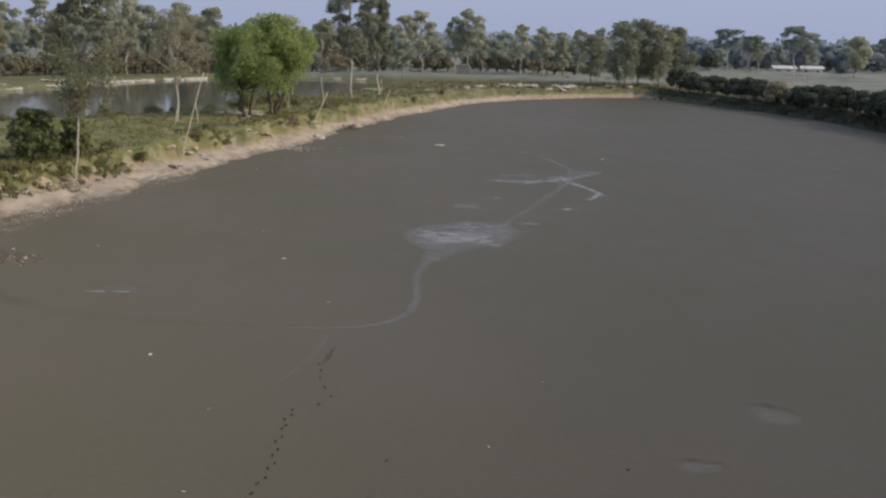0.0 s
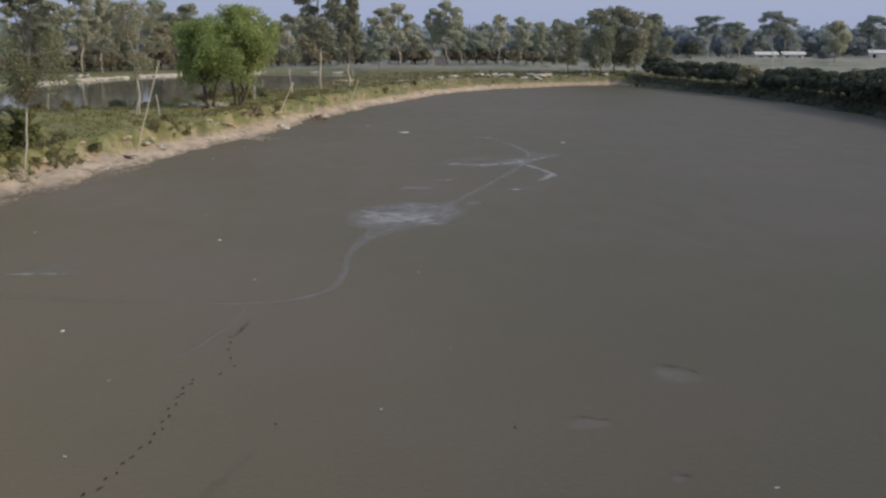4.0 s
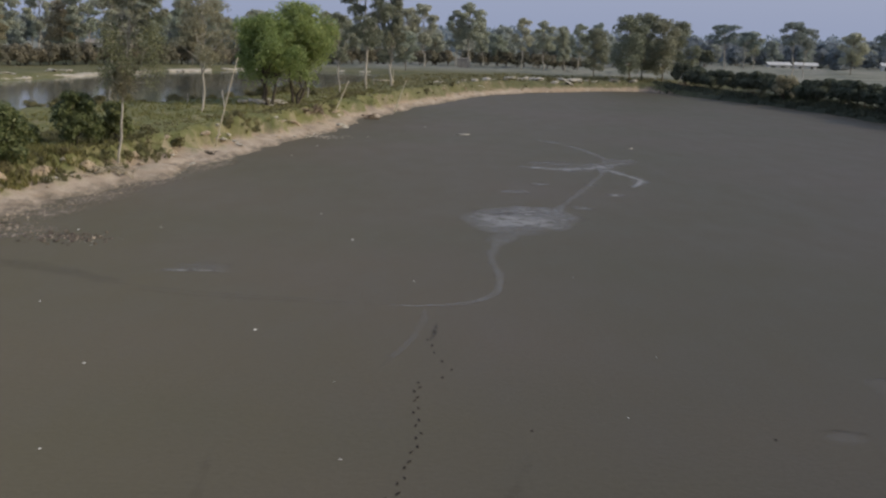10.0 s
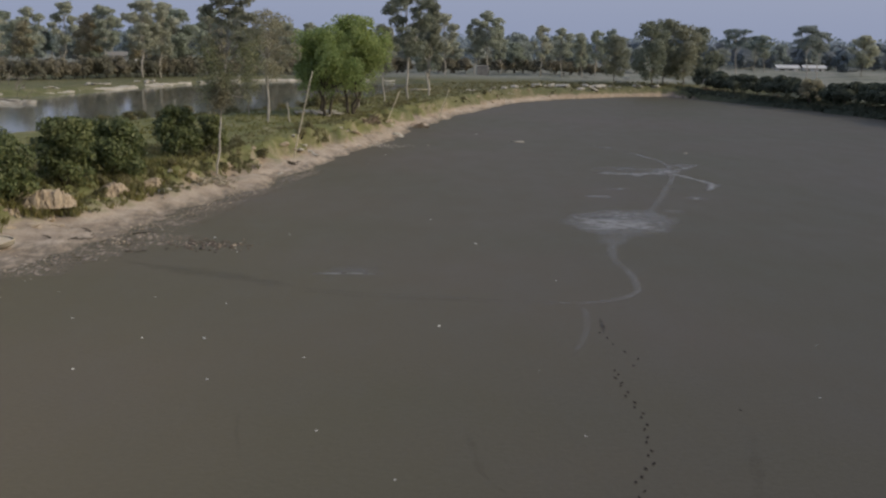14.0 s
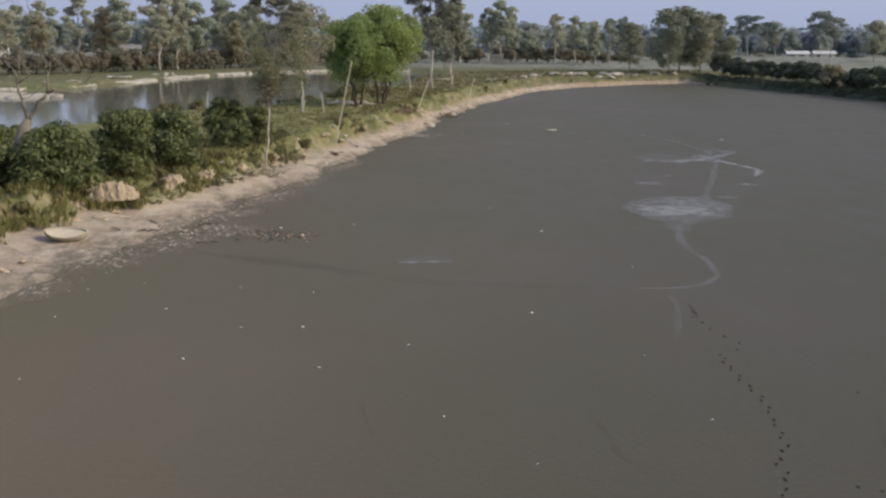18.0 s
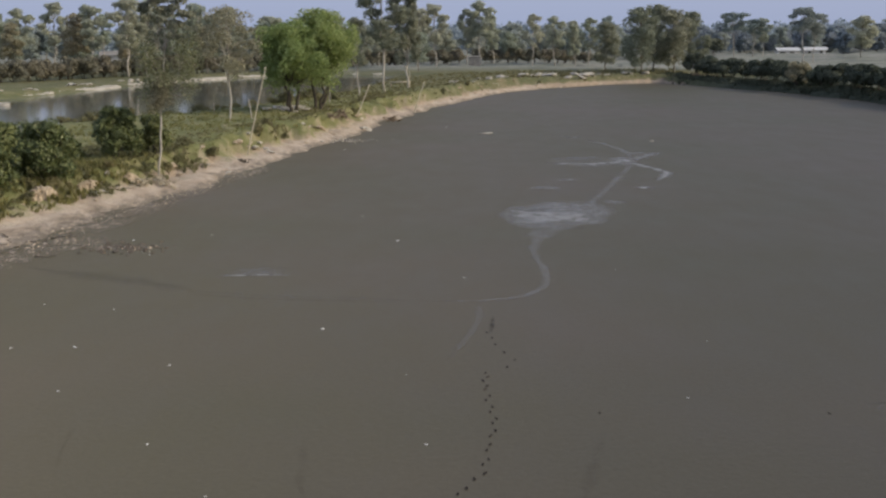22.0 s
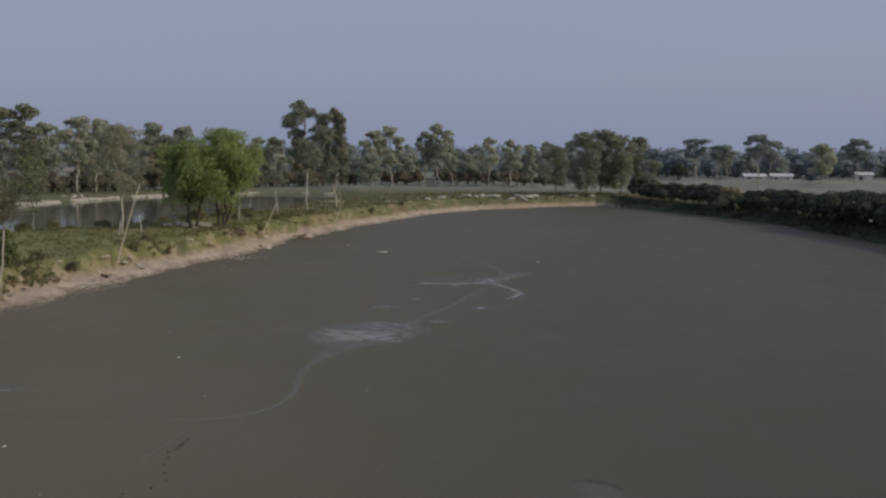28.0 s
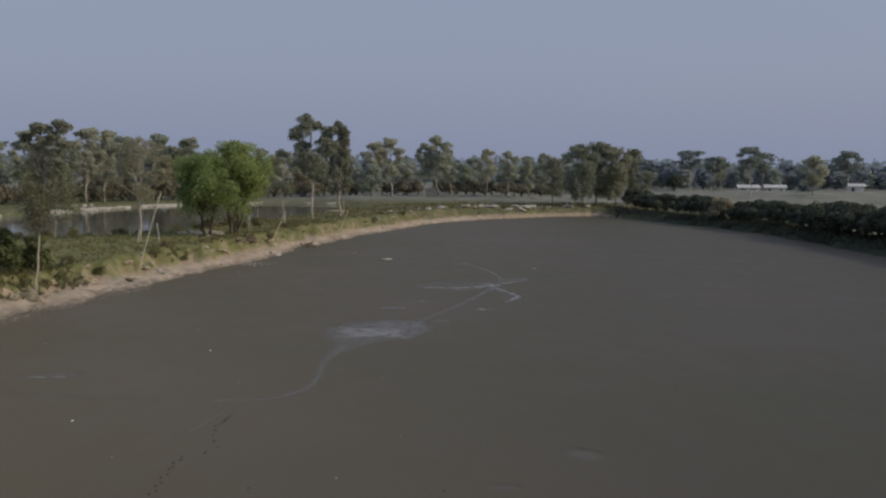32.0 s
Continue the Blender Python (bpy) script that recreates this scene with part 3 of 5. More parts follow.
# slender tree on the bank edge, with climbing growth on the lower stem
r = np.random.default_rng(31)
t, c, v = Geo(), Geo(), Geo()
pts = limb(t, (0, 0, -0.4), (1.05, 0.2, 10.1), 0.085, 0.02, r, 0.006, 12)
ps = []
for x, y, z, q in ((0.55, 0, 10.2, 0.62), (1.5, 0.2, 10.3, 0.6), (0.1, 0.1, 9.7, 0.45), (1.9, -0.1, 9.2, 0.55), (1.3, 0.3, 8.7, 0.5), (0.3, -0.2, 8.9, 0.42),
                   (2.3, 0, 8.4, 0.40), (1.5, 0.2, 7.8, 0.40), (0.4, 0, 8.0, 0.35), (1.0, 0, 9.6, 0.55), (-0.4, 0.1, 9.3, 0.25), (1.6, 0.1, 9.8, 0.45)):
    x, z = 0.9 + (x - 0.9) * 1.25, z + 0.4
    base = np.array(pts[9]) + r.normal(size=3) * 0.15
    limb(t, base, (x, y, z), 0.035, 0.012, r, 0.05, 4)
    ps.append((x, y, z, q, 0.7))
ps = [(x + r.normal() * 0.28, y + r.normal() * 0.28, z + r.normal() * 0.16, q * r.uniform(0.55, 0.85), 0.6) for x, y, z, q, _ in ps for k in range(4)]
at, out = clump_points(ps, 4200, r)
c.leaves(at, 0.105, r, 0.2, 2.4, out, 0.5)
vs = [(0.42 + r.normal() * 0.36, r.normal() * 0.3, z, r.uniform(0.22, 0.5), 1.3) for z in np.linspace(4.2, 5.9, 24)]
v.leaves(puff_points(vs, 1900, r, 0.1), 0.085, r, 0.2, 2.2)
mass = Geo()
ms = [(r.uniform(-0.5, 2.6), r.uniform(-0.8, 0.8), z, r.uniform(0.45, 0.85), 1.2) for z in np.linspace(4.9, 8.0, 18)]
mass.leaves(soft_points(ms, 3600, r), 0.085, r, 0.2, 2.2)
for x, y, z, q, _ in ms[::3]:
    limb(t, np.array(pts[6]) + r.normal(size=3) * 0.1, (x, y, z), 0.03, 0.01, r, 0.05, 4)
slim = empty("slender_tree")
part("trunk", t, PALE_BARK, slim, "", True)
part("crown", c, LEAF_EUC, slim)
part("lower_crown", mass, LEAF_OLIVE, slim, "airy dull olive foliage along the stem")
part("climbing_growth", v, LEAF_BROWN, slim, "dry olive climbing growth round the stem")
place(tagged(slim, "slender tall tree with a pale thin stem and tufted top", "tree"), -17.05, 64.4, 0.97)

# bare forked tree at the bank end
r = np.random.default_rng(33)
t, t2, g, tw = Geo(), Geo(), Geo(), Geo()
fork = (1.75, 0.1, 3.3)
limb(t, (0, 0, -0.4), fork, 0.40, 0.24, r, 0.03, 6)
limb(t2, (0.1, 0.0, 0.1), (-0.6, 0.3, 5.8), 0.26, 0.06, r, 0.04, 6)
limb(g, fork, (1.35, 0.1, 4.9), 0.13, 0.05, r, 0.05, 5)
a = limb(g, fork, (2.7, 0.0, 4.5), 0.12, 0.07, r, 0.04, 5)[-1]
e1 = limb(g, a, (4.3, 0.1, 4.5), 0.07, 0.02, r, 0.05, 5)[-1]
e2 = limb(g, a, (2.9, 0.2, 5.9), 0.06, 0.02, r, 0.05, 4)[-1]
e3 = limb(g, (1.35, 0.1, 4.9), (0.5, 0.2, 7.6), 0.05, 0.015, r, 0.07, 5)[-1]
e4 = limb(g, (1.35, 0.1, 4.9), (2.0, 0.0, 7.4), 0.045, 0.015, r, 0.07, 5)[-1]
e5 = limb(g, (-0.6, 0.3, 5.8), (-0.4, 0.2, 8.4), 0.05, 0.012, r, 0.07, 4)[-1]
for k in range(130):
    hub_ = (e1, e2, e3, e4, e5, np.array((1.35, 0.1, 4.9)))[k % 6]
    p = np.array(hub_) + r.normal(size=3) * np.array((0.35, 0.3, 0.6))
    limb(tw, p, p + np.array((r.normal() * 0.7, r.normal() * 0.6, r.uniform(-0.1, 1.3))), 0.016, 0.005, r, 0.08, 3)
bare = empty("bare_tree")
part("trunk", t, BARK, bare, "", True)
part("trunk", t2, BARK, bare, "", True)
part("branchwork", g, BARK, bare, "", True)
part("twig_mass", tw, BARK, bare, "fine bare twigs")
place(tagged(bare, "leafless grey forked tree on the bank", "tree"), -27.0, 48.2)

# fresh green spreading tree by the water
def green_tree(seed, h, wide, stems, label):
    r = np.random.default_rng(seed)
    c, g = Geo(), Geo()
    root = empty("willow_tree")
    ps = []
    for k in range(stems):
        t = Geo()
        ang = 2 * math.pi * k / stems + r.uniform(0, 1)
        mid = (0.9 * math.cos(ang), 0.9 * math.sin(ang), h * 0.30)
        limb(t, (0.35 * math.cos(ang), 0.35 * math.sin(ang), -0.4), mid, 0.17, 0.11, r, 0.04, 5)
        part("trunk", t, DARK_BARK, root, "", True)
        for j in range(9):
            e, rr = r.uniform(0.0, 1.0), wide * r.uniform(0.35, 0.95)
            aa = ang + r.normal() * 1.1
            lim = math.sqrt(max(0.12, 1 - (1.5 * e - 0.45) ** 2))
            tip = (rr * math.cos(aa) * lim, rr * math.sin(aa) * lim, h * (0.33 + 0.57 * e))
            limb(g, mid, tip, 0.06, 0.02, r, 0.05, 5)
            for q in range(5):
                o = r.normal(size=3) * wide * np.array([0.18, 0.18, 0.14])
                ps.append((tip[0] + o[0], tip[1] + o[1], min(tip[2] + o[2], h * 0.93), r.uniform(0.16, 0.32) * wide, 1.1))
    at, out = clump_points(ps, 21000, r)
    c.leaves(at, 0.125, r, -0.2, 2.6, out, 0.45)
    part("branchwork", g, DARK_BARK, root, "", True)
    part("crown", c, LEAF_FRESH, root)
    return tagged(root, label, "tree")


place(green_tree(41, 8.2, 3.4, 3, "bright spring-green spreading tree with several trunks beside the water"), -13.8, 101.6)
place(green_tree(42, 9.2, 3.6, 3, "fresh yellow-green broad tree leaning over the water's edge"), -11.7, 104.8)

# eucalyptus kinds, one of each, then repeats
E_WIDE = eucalyptus(51, 13.2, 3.0, 0.42, 3600, 0.20, 12, label="tall eucalyptus with layered open crown on the bank")
place(E_WIDE, -6.9, 132)
E_COL = eucalyptus(52, 13.0, 2.1, 0.28, 4200, 0.20, 16, flat=1.3, label="tall dark eucalyptus with a drooping column crown")
place(E_COL, -4.4, 142)
E_BROWN = eucalyptus(53, 9.4, 2.6, 0.40, 2300, 0.13, 14, leaves=LEAF_BROWN, label="thin brownish half-bare tree with a pale trunk on the bank", trunk_r=0.12)
place(E_BROWN, -18.3, 93.5)
E_A = eucalyptus(54, 13, 3.0, 0.40, 2600, 0.27, 12, leaves=LEAF_MID_HAZE)
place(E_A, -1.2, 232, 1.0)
E_B = eucalyptus(55, 13, 2.4, 0.30, 2600, 0.27, 14, flat=1.0, leaves=LEAF_MID_HAZE)
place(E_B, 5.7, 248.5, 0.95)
E_C = eucalyptus(56, 13, 3.4, 0.42, 2800, 0.27, 12, leaves=LEAF_MID_HAZE)
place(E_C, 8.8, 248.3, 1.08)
E_D = eucalyptus(57, 12, 4.2, 0.25, 3600, 0.32, 16, label="bushy dark eucalyptus with foliage almost to the ground", bark=BARK, leaves=LEAF_MID_HAZE)
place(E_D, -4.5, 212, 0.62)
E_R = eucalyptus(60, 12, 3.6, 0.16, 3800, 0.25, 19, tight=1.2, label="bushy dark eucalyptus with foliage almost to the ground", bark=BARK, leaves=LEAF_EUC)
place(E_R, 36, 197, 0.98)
E_U = eucalyptus(59, 13, 4.2, 0.60, 2400, 0.27, 11, leaves=LEAF_BLUE_HAZE, flat=0.55, label="umbrella-topped hazy tree with a bare pale trunk")
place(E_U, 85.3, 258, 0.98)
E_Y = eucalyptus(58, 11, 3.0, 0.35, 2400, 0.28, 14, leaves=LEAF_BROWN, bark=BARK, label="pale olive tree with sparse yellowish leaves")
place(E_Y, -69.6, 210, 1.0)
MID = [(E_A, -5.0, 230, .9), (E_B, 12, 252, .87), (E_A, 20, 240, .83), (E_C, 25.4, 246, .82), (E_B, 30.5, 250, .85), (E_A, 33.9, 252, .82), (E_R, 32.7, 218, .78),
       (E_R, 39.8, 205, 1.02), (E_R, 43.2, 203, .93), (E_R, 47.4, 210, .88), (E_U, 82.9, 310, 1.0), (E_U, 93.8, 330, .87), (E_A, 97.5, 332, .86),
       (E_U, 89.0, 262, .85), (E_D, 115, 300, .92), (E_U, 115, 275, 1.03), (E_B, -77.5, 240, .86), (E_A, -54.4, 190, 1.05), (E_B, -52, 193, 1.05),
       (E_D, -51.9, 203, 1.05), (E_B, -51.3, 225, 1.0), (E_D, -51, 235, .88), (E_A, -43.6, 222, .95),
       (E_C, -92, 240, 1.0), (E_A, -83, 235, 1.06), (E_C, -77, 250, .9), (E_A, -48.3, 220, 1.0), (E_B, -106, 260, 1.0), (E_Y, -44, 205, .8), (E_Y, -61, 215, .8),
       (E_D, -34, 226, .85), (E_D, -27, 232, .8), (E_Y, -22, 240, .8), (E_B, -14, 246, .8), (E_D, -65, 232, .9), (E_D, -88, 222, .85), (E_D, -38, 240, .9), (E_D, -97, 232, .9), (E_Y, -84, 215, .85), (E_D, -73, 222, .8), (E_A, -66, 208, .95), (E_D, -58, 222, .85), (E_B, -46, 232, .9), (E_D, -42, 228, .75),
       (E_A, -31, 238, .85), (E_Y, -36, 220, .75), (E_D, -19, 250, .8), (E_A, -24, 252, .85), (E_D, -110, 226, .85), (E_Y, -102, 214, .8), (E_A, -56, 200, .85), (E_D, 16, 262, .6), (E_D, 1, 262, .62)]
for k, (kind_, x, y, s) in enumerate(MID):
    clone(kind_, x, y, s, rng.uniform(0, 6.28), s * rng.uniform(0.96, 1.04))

place(eucalyptus(64, 8.9, 1.9, 0.38, 1500, 0.15, 10, label="thin young eucalyptus with a sparse top on the bank", trunk_r=0.09), -9.5, 124.5)

# trees further back, with haze put into their leaf colours
F_A = eucalyptus(61, 13, 3.2, 0.35, 1500, 0.42, 12, leaves=LEAF_FAR_HAZE, bark=BARK, label="far grey-green eucalyptus in a hazy grove")
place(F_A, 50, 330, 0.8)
F_B = eucalyptus(62, 11, 4.4, 0.18, 2000, 0.5, 16, leaves=LEAF_FAR_HAZE, bark=BARK, label="far bushy grey-green tree in a hazy grove")
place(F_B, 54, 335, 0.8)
F_C = eucalyptus(63, 11, 4.4, 0.18, 2000, 0.55, 16, leaves=LEAF_HORIZON_HAZE, bark=BARK, label="distant bluish hazy tree among the woods")
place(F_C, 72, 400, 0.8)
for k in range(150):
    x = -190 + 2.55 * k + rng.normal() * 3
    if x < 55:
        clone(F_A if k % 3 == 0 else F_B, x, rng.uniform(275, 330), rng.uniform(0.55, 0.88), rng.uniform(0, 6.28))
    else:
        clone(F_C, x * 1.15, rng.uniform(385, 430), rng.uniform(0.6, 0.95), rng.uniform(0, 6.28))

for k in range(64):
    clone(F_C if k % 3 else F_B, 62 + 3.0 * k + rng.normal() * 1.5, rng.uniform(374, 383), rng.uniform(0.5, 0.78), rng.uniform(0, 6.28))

# woods along the horizon, leaf colour paled and blued as haze
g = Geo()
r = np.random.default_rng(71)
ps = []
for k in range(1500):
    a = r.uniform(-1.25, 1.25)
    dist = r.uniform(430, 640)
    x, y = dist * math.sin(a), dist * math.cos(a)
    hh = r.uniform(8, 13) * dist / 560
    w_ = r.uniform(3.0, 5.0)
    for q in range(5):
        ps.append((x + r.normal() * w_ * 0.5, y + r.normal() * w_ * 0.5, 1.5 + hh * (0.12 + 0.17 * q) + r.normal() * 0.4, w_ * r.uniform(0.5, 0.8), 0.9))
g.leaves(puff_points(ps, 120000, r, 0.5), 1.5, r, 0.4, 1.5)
tagged(part("horizon_woods", g, LEAF_HORIZON_HAZE), "distant blue-grey hazy woods along the horizon", "woods", kind="stuff")

# dark clipped orchard hedge across the far side
H_A = bush(81, 1.75, 3.0, 0.5, 1500, 0.22, LEAF_ROW, "orchard_tree", "small dark orchard tree in a hazy planted row", "orchard row on the far bank", 18, 2)
place(H_A, 38, 262)
H_B = bush(82, 1.9, 2.7, 0.45, 1500, 0.22, LEAF_ROW, "orchard_tree", "small dark orchard tree in a hazy planted row", "orchard row on the far bank", 18, 2)
place(H_B, 34.5, 262)
ROW = [(-112, 150), (-86, 161), (-67, 171.5), (-62, 184), (-56, 191.5), (-46, 206), (-36, 217), (-9, 257)]
ROW2 = [(-12, 256), (4, 259), (9, 261), (36, 262)]


def along(path, gap):
    out = []
    for (ax, ay), (bx, by) in zip(path, path[1:]):
        L = math.hypot(bx - ax, by - ay)
        for k in range(max(1, int(L / gap))):
            t = k * gap / L
            out.append((ax + (bx - ax) * t, ay + (by - ay) * t))
    return out


for k, (x, y) in enumerate(along(ROW, 1.9) + along(ROW2, 2.3)):
    if -8.5 < x < -6.5 or 5.5 < x < 8.5:
        continue
    clone(H_A if k % 2 else H_B, x + rng.normal() * 0.4, y + rng.normal() * 0.4, rng.uniform(0.98, 1.25), rng.uniform(0, 6.28))

# orchard row on the shore opposite
R_A = bush(83, 2.15, 3.9, 1.0, 5600, 0.18, LEAF_HEDGE, "orchard_tree", "dark dense orchard tree with low crown above the pond edge", "orchard row along the pond edge", 24, 3)
place(R_A, 45.5, 196.5)
R_B = bush(84, 2.2, 3.75, 0.95, 5600, 0.18, LEAF_HEDGE, "orchard_tree", "dark dense orchard tree with low crown above the pond edge", "orchard row along the pond edge", 24, 3)
place(R_B, 47.2, 192.5)
EDGE = [(45.9, 189), (49.0, 178), (53.0, 163), (56.0, 147.5), (57.8, 127), (58.6, 100), (59.2, 60), (59.2, 10)]
for k, (x, y) in enumerate(along(EDGE, 2.9)):
    if y > 138 and k % 6 == 4:
        continue
    clone(R_A if k % 2 else R_B, x + rng.normal() * 0.35, y + rng.normal() * 0.35, rng.uniform(0.86, 1.0) * (1.12 if y < 130 else 1.0), rng.uniform(0, 6.28), dz=-0.1)
for k, (x, y) in enumerate(along([(60.6, 138), (61.4, 128), (62.2, 100)], 3.2)):
    clone(R_B if k % 2 else R_A, x + rng.normal() * 0.3, y + rng.normal() * 0.3, rng.uniform(0.85, 0.95), rng.uniform(0, 6.28), dz=-0.1)
for k, (x, y) in enumerate(along([(65.0, 128), (66.5, 70)], 2.7)):
    clone(R_A if k % 2 else R_B, x + rng.normal() * 0.6, y, rng.uniform(0.75, 0.86), rng.uniform(0, 6.28), dz=-0.2)
clone(R_A, 84, 338, 1.2, 1.0, 1.3)
low = bush(85, 2.3, 3.9, 0.05, 4200, 0.16, LEAF_HEDGE, "orchard_tree", "large dark orchard tree with foliage down to the bank", "", 30, 3)
place(low, 56.2, 126.5, 1.05)
olive = bush(86, 1.9, 3.4, 0.1, 3000, 0.15, LEAF_BROWN, "shrub", "olive-brown shrub at the foot of the orchard row", "", 24, 3)
place(olive, 52.3, 160, 1.0)

# ---- loose things ----
def rock_mesh(seed, flat=0.6, jag=0.25):
    r = np.random.default_rng(seed)
    bm = bmesh.new()
    bmesh.ops.create_icosphere(bm, subdivisions=2, radius=0.5)
    ax = r.normal(size=(7, 3))
    ax /= np.linalg.norm(ax, axis=1)[:, None]
    lim = r.uniform(0.26, 0.46, 7)
    for v in bm.verts:
        p = np.array(v.co)
        for a, q in zip(ax, lim):
            over = p @ a - q
            if over > 0:
                p = p - a * over
        p *= 1 + jag * 0.3 * r.normal()
        v.co = (p[0] * 1.2, p[1], p[2] * flat)
    me = bpy.data.meshes.new("rock")
    bm.to_mesh(me)
    bm.free()
    return me


ROCKS = [rock_mesh(200 + k, 0.55 + 0.08 * k) for k in range(6)]
CLODS = [rock_mesh(220 + k, 0.45, 0.5) for k in range(5)]
for me in ROCKS:
    me.materials.append(PALE_ROCK)
for me in CLODS:
    me.materials.append(CLOD)


def lay(name, me, x, y, z, s, label, cat, group="", rz=None):
    ob = new(name, me)
    ob.matrix_basis = Matrix.LocRotScale((x, y, z), Euler((rng.normal() * 0.15, rng.normal() * 0.15, rng.uniform(0, 6.28) if rz is None else rz)), s)
    return tagged(ob, label, cat, group)


RUBBLE = [(-14.2, 104.3, 3.2, 24, 0.6), (-13.3, 79.2, 1.3, 10, 0.42), (-7.0, 101.5, 0.5, 4, 0.5), (6.8, 167.9, 1.8, 5, 0.7), (2.2, 160.5, 1.6, 5, 0.45),
          (15.0, 182.6, 2.2, 5, 0.95), (18.5, 185.6, 2.4, 7, 1.0), (23.0, 188.6, 2.4, 7, 1.0), (28.0, 192.0, 2.4, 5, 0.9), (11.0, 176.0, 1.8, 3, 0.8), (34.0, 196.5, 2.2, 4, 0.8), (-18.3, 57.2, 0.4, 3, 0.32),
          (-48.5, 174, 2.5, 12, 0.5), (-41.5, 188.0, 2.5, 12, 0.5), (-53.0, 160.0, 2.5, 8, 0.5), (-56, 146, 2.6, 6, 0.5), (-35, 199, 2.5, 9, 0.5), (-14.3, 70.8, 1.5, 4, 0.25),
          (-10.6, 90.5, 1.6, 5, 0.3), (-19.5, 60.0, 1.0, 3, 0.25)]
for x, y, spread, count, size in RUBBLE:
    for k in range(count):
        px, py = x + rng.normal() * spread * 0.6, y + rng.normal() * spread * 0.45
        s = size * rng.uniform(0.6, 1.6)
        lay("rubble_stone", ROCKS[rng.integers(6)], px, py, height(px, py) + s * 0.12, (s * 1.2, s, s * rng.uniform(0.5, 0.9)),
            "pale angular rubble stone lying in the bank grass", "stone", "rubble stones on the banks")

# lumps broken from the scarp, lying along its foot
for k in range(36):
    i = rng.integers(1, 12)
    t = rng.random()
    (ax, ay), (bx, by) = MUD_SHORE[i], MUD_SHORE[i + 1]
    dx, dy = bx - ax, by - ay
    L = math.hypot(dx, dy)
    off = rng.uniform(0.9, 2.4) + 2.2 * math.exp(-((ay - 43) / 8) ** 2)
    px, py = ax + dx * t - dy / L * off, ay + dy * t + dx / L * off
    s = rng.uniform(0.14, 0.45)
    if -23.8 < px < -20.6 and 41.2 < py < 44.2:
        continue
    lay("silt_clod", CLODS[rng.integers(5)], px, py, height(px, py) + s * 0.1, (s * 1.3, s, s * 0.8), "dry pale clod of silt fallen from the bank", "clod", "clods along the bank foot")

# bare fluted silt faces and lumps left along the scarp
def silt_face(seed, w_, h_):
    """A worn earth block: fluted steep front, crumbled top, sloping foot."""
    r = np.random.default_rng(seed)
    N, M = 22, 9
    vs = []
    for i in range(N):
        u = i / (N - 1)
        flute = 0.06 * math.sin(u * 13 + seed) + 0.04 * math.sin(u * 31 + 2 * seed) + 0.03 * r.normal()
        top_ = h_ * (0.35 + 0.65 * math.sin(math.pi * min(1, max(0, u * 1.04 - 0.02))) ** 0.6) * (1 + 0.05 * r.normal())
        for j in range(M):
            f = j / (M - 1)
            if f < 0.7:
                y, z = -0.32 + 0.20 * (f / 0.7) ** 1.5 + flute * (0.4 + f), top_ * (f / 0.7)
            else:
                y, z = -0.12 + flute + (f - 0.7) / 0.3 * 0.75, top_ * (1 - 0.5 * ((f - 0.7) / 0.3) ** 2)
            vs.append(((u - 0.5) * w_ + 0.03 * r.normal(), y - 0.22 * math.sin(math.pi * u) + 0.03 * r.normal(), z - 0.15))
    fs = [(i * M + j, (i + 1) * M + j, (i + 1) * M + j + 1, i * M + j + 1) for i in range(N - 1) for j in range(M - 1)]
    fs.append(tuple(i * M for i in range(N))[::-1])
    fs.append(tuple((N - 1 - i) * M + M - 1 for i in range(N))[::-1])
    fs += [tuple(range(M)), tuple(range(N * M - 1, (N - 1) * M - 1, -1))]
    g = Geo()
    g.add(vs, fs)
    return g.mesh("silt_block")


SILT_FACE = simple("bare_ochre_silt", (0.30, 0.235, 0.160), (0.48, 0.39, 0.28), 2.2, 0.95, 0.1, 0.7, 0.05, (2.5, 2.5, 0.6))
for k, (x, y, z, w_, h_, rz) in enumerate(((-21.95, 49.35, 1.05, 2.4, 0.88, 0.55), (-20.3, 53.9, 0.95, 1.8, 0.75, 0.85), (-24.9, 46.2, 0.75, 2.2, 0.85, 0.4), (-19.5, 58.7, 0.72, 1.6, 0.65, 1.1), (-18.25, 61.8, 0.70, 1.6, 0.65, 1.2), (-23.3, 47.9, 0.65, 1.5, 0.6, 0.6))):
    ob = part("silt_block", silt_face(310 + k, w_, h_), SILT_FACE)
    ob.matrix_basis = Matrix.LocRotScale((x, y, z), Euler((0, 0, rz)), None)
    tagged(ob, "bare ochre block of fluted silt in the bank scarp", "earth block", "bare silt faces in the scarp")
LUMPS = [rock_mesh(330 + k, 0.6, 0.45) for k in range(5)]
for me in LUMPS:
    me.materials.append(SILT_FACE)
for k in range(48):
    i = rng.integers(3, 13)
    t = rng.random()
    (ax, ay), (bx, by) = MUD_SHORE[i], MUD_SHORE[i + 1]
    dx, dy = bx - ax, by - ay
    L = math.hypot(dx, dy)
    off = rng.uniform(1.35, 2.1) + 1.8 * math.exp(-((ay - 43.5) / 10) ** 2) + 0.95 * math.exp(-((ay - 64) / 24) ** 2)
    px, py = ax + dx * t - dy / L * off, ay + dy * t + dx / L * off
    s = rng.uniform(0.3, 0.7)
    lay("silt_lump", LUMPS[rng.integers(5)], px, py, height(px, py) - s * 0.12, (s * 1.5, s * 1.0, s * rng.uniform(0.7, 0.95)), "pale lump of dried silt jutting from the bank scarp", "clod", "silt lumps along the scarp", math.atan2(dy, dx) + rng.normal() * 0.2)

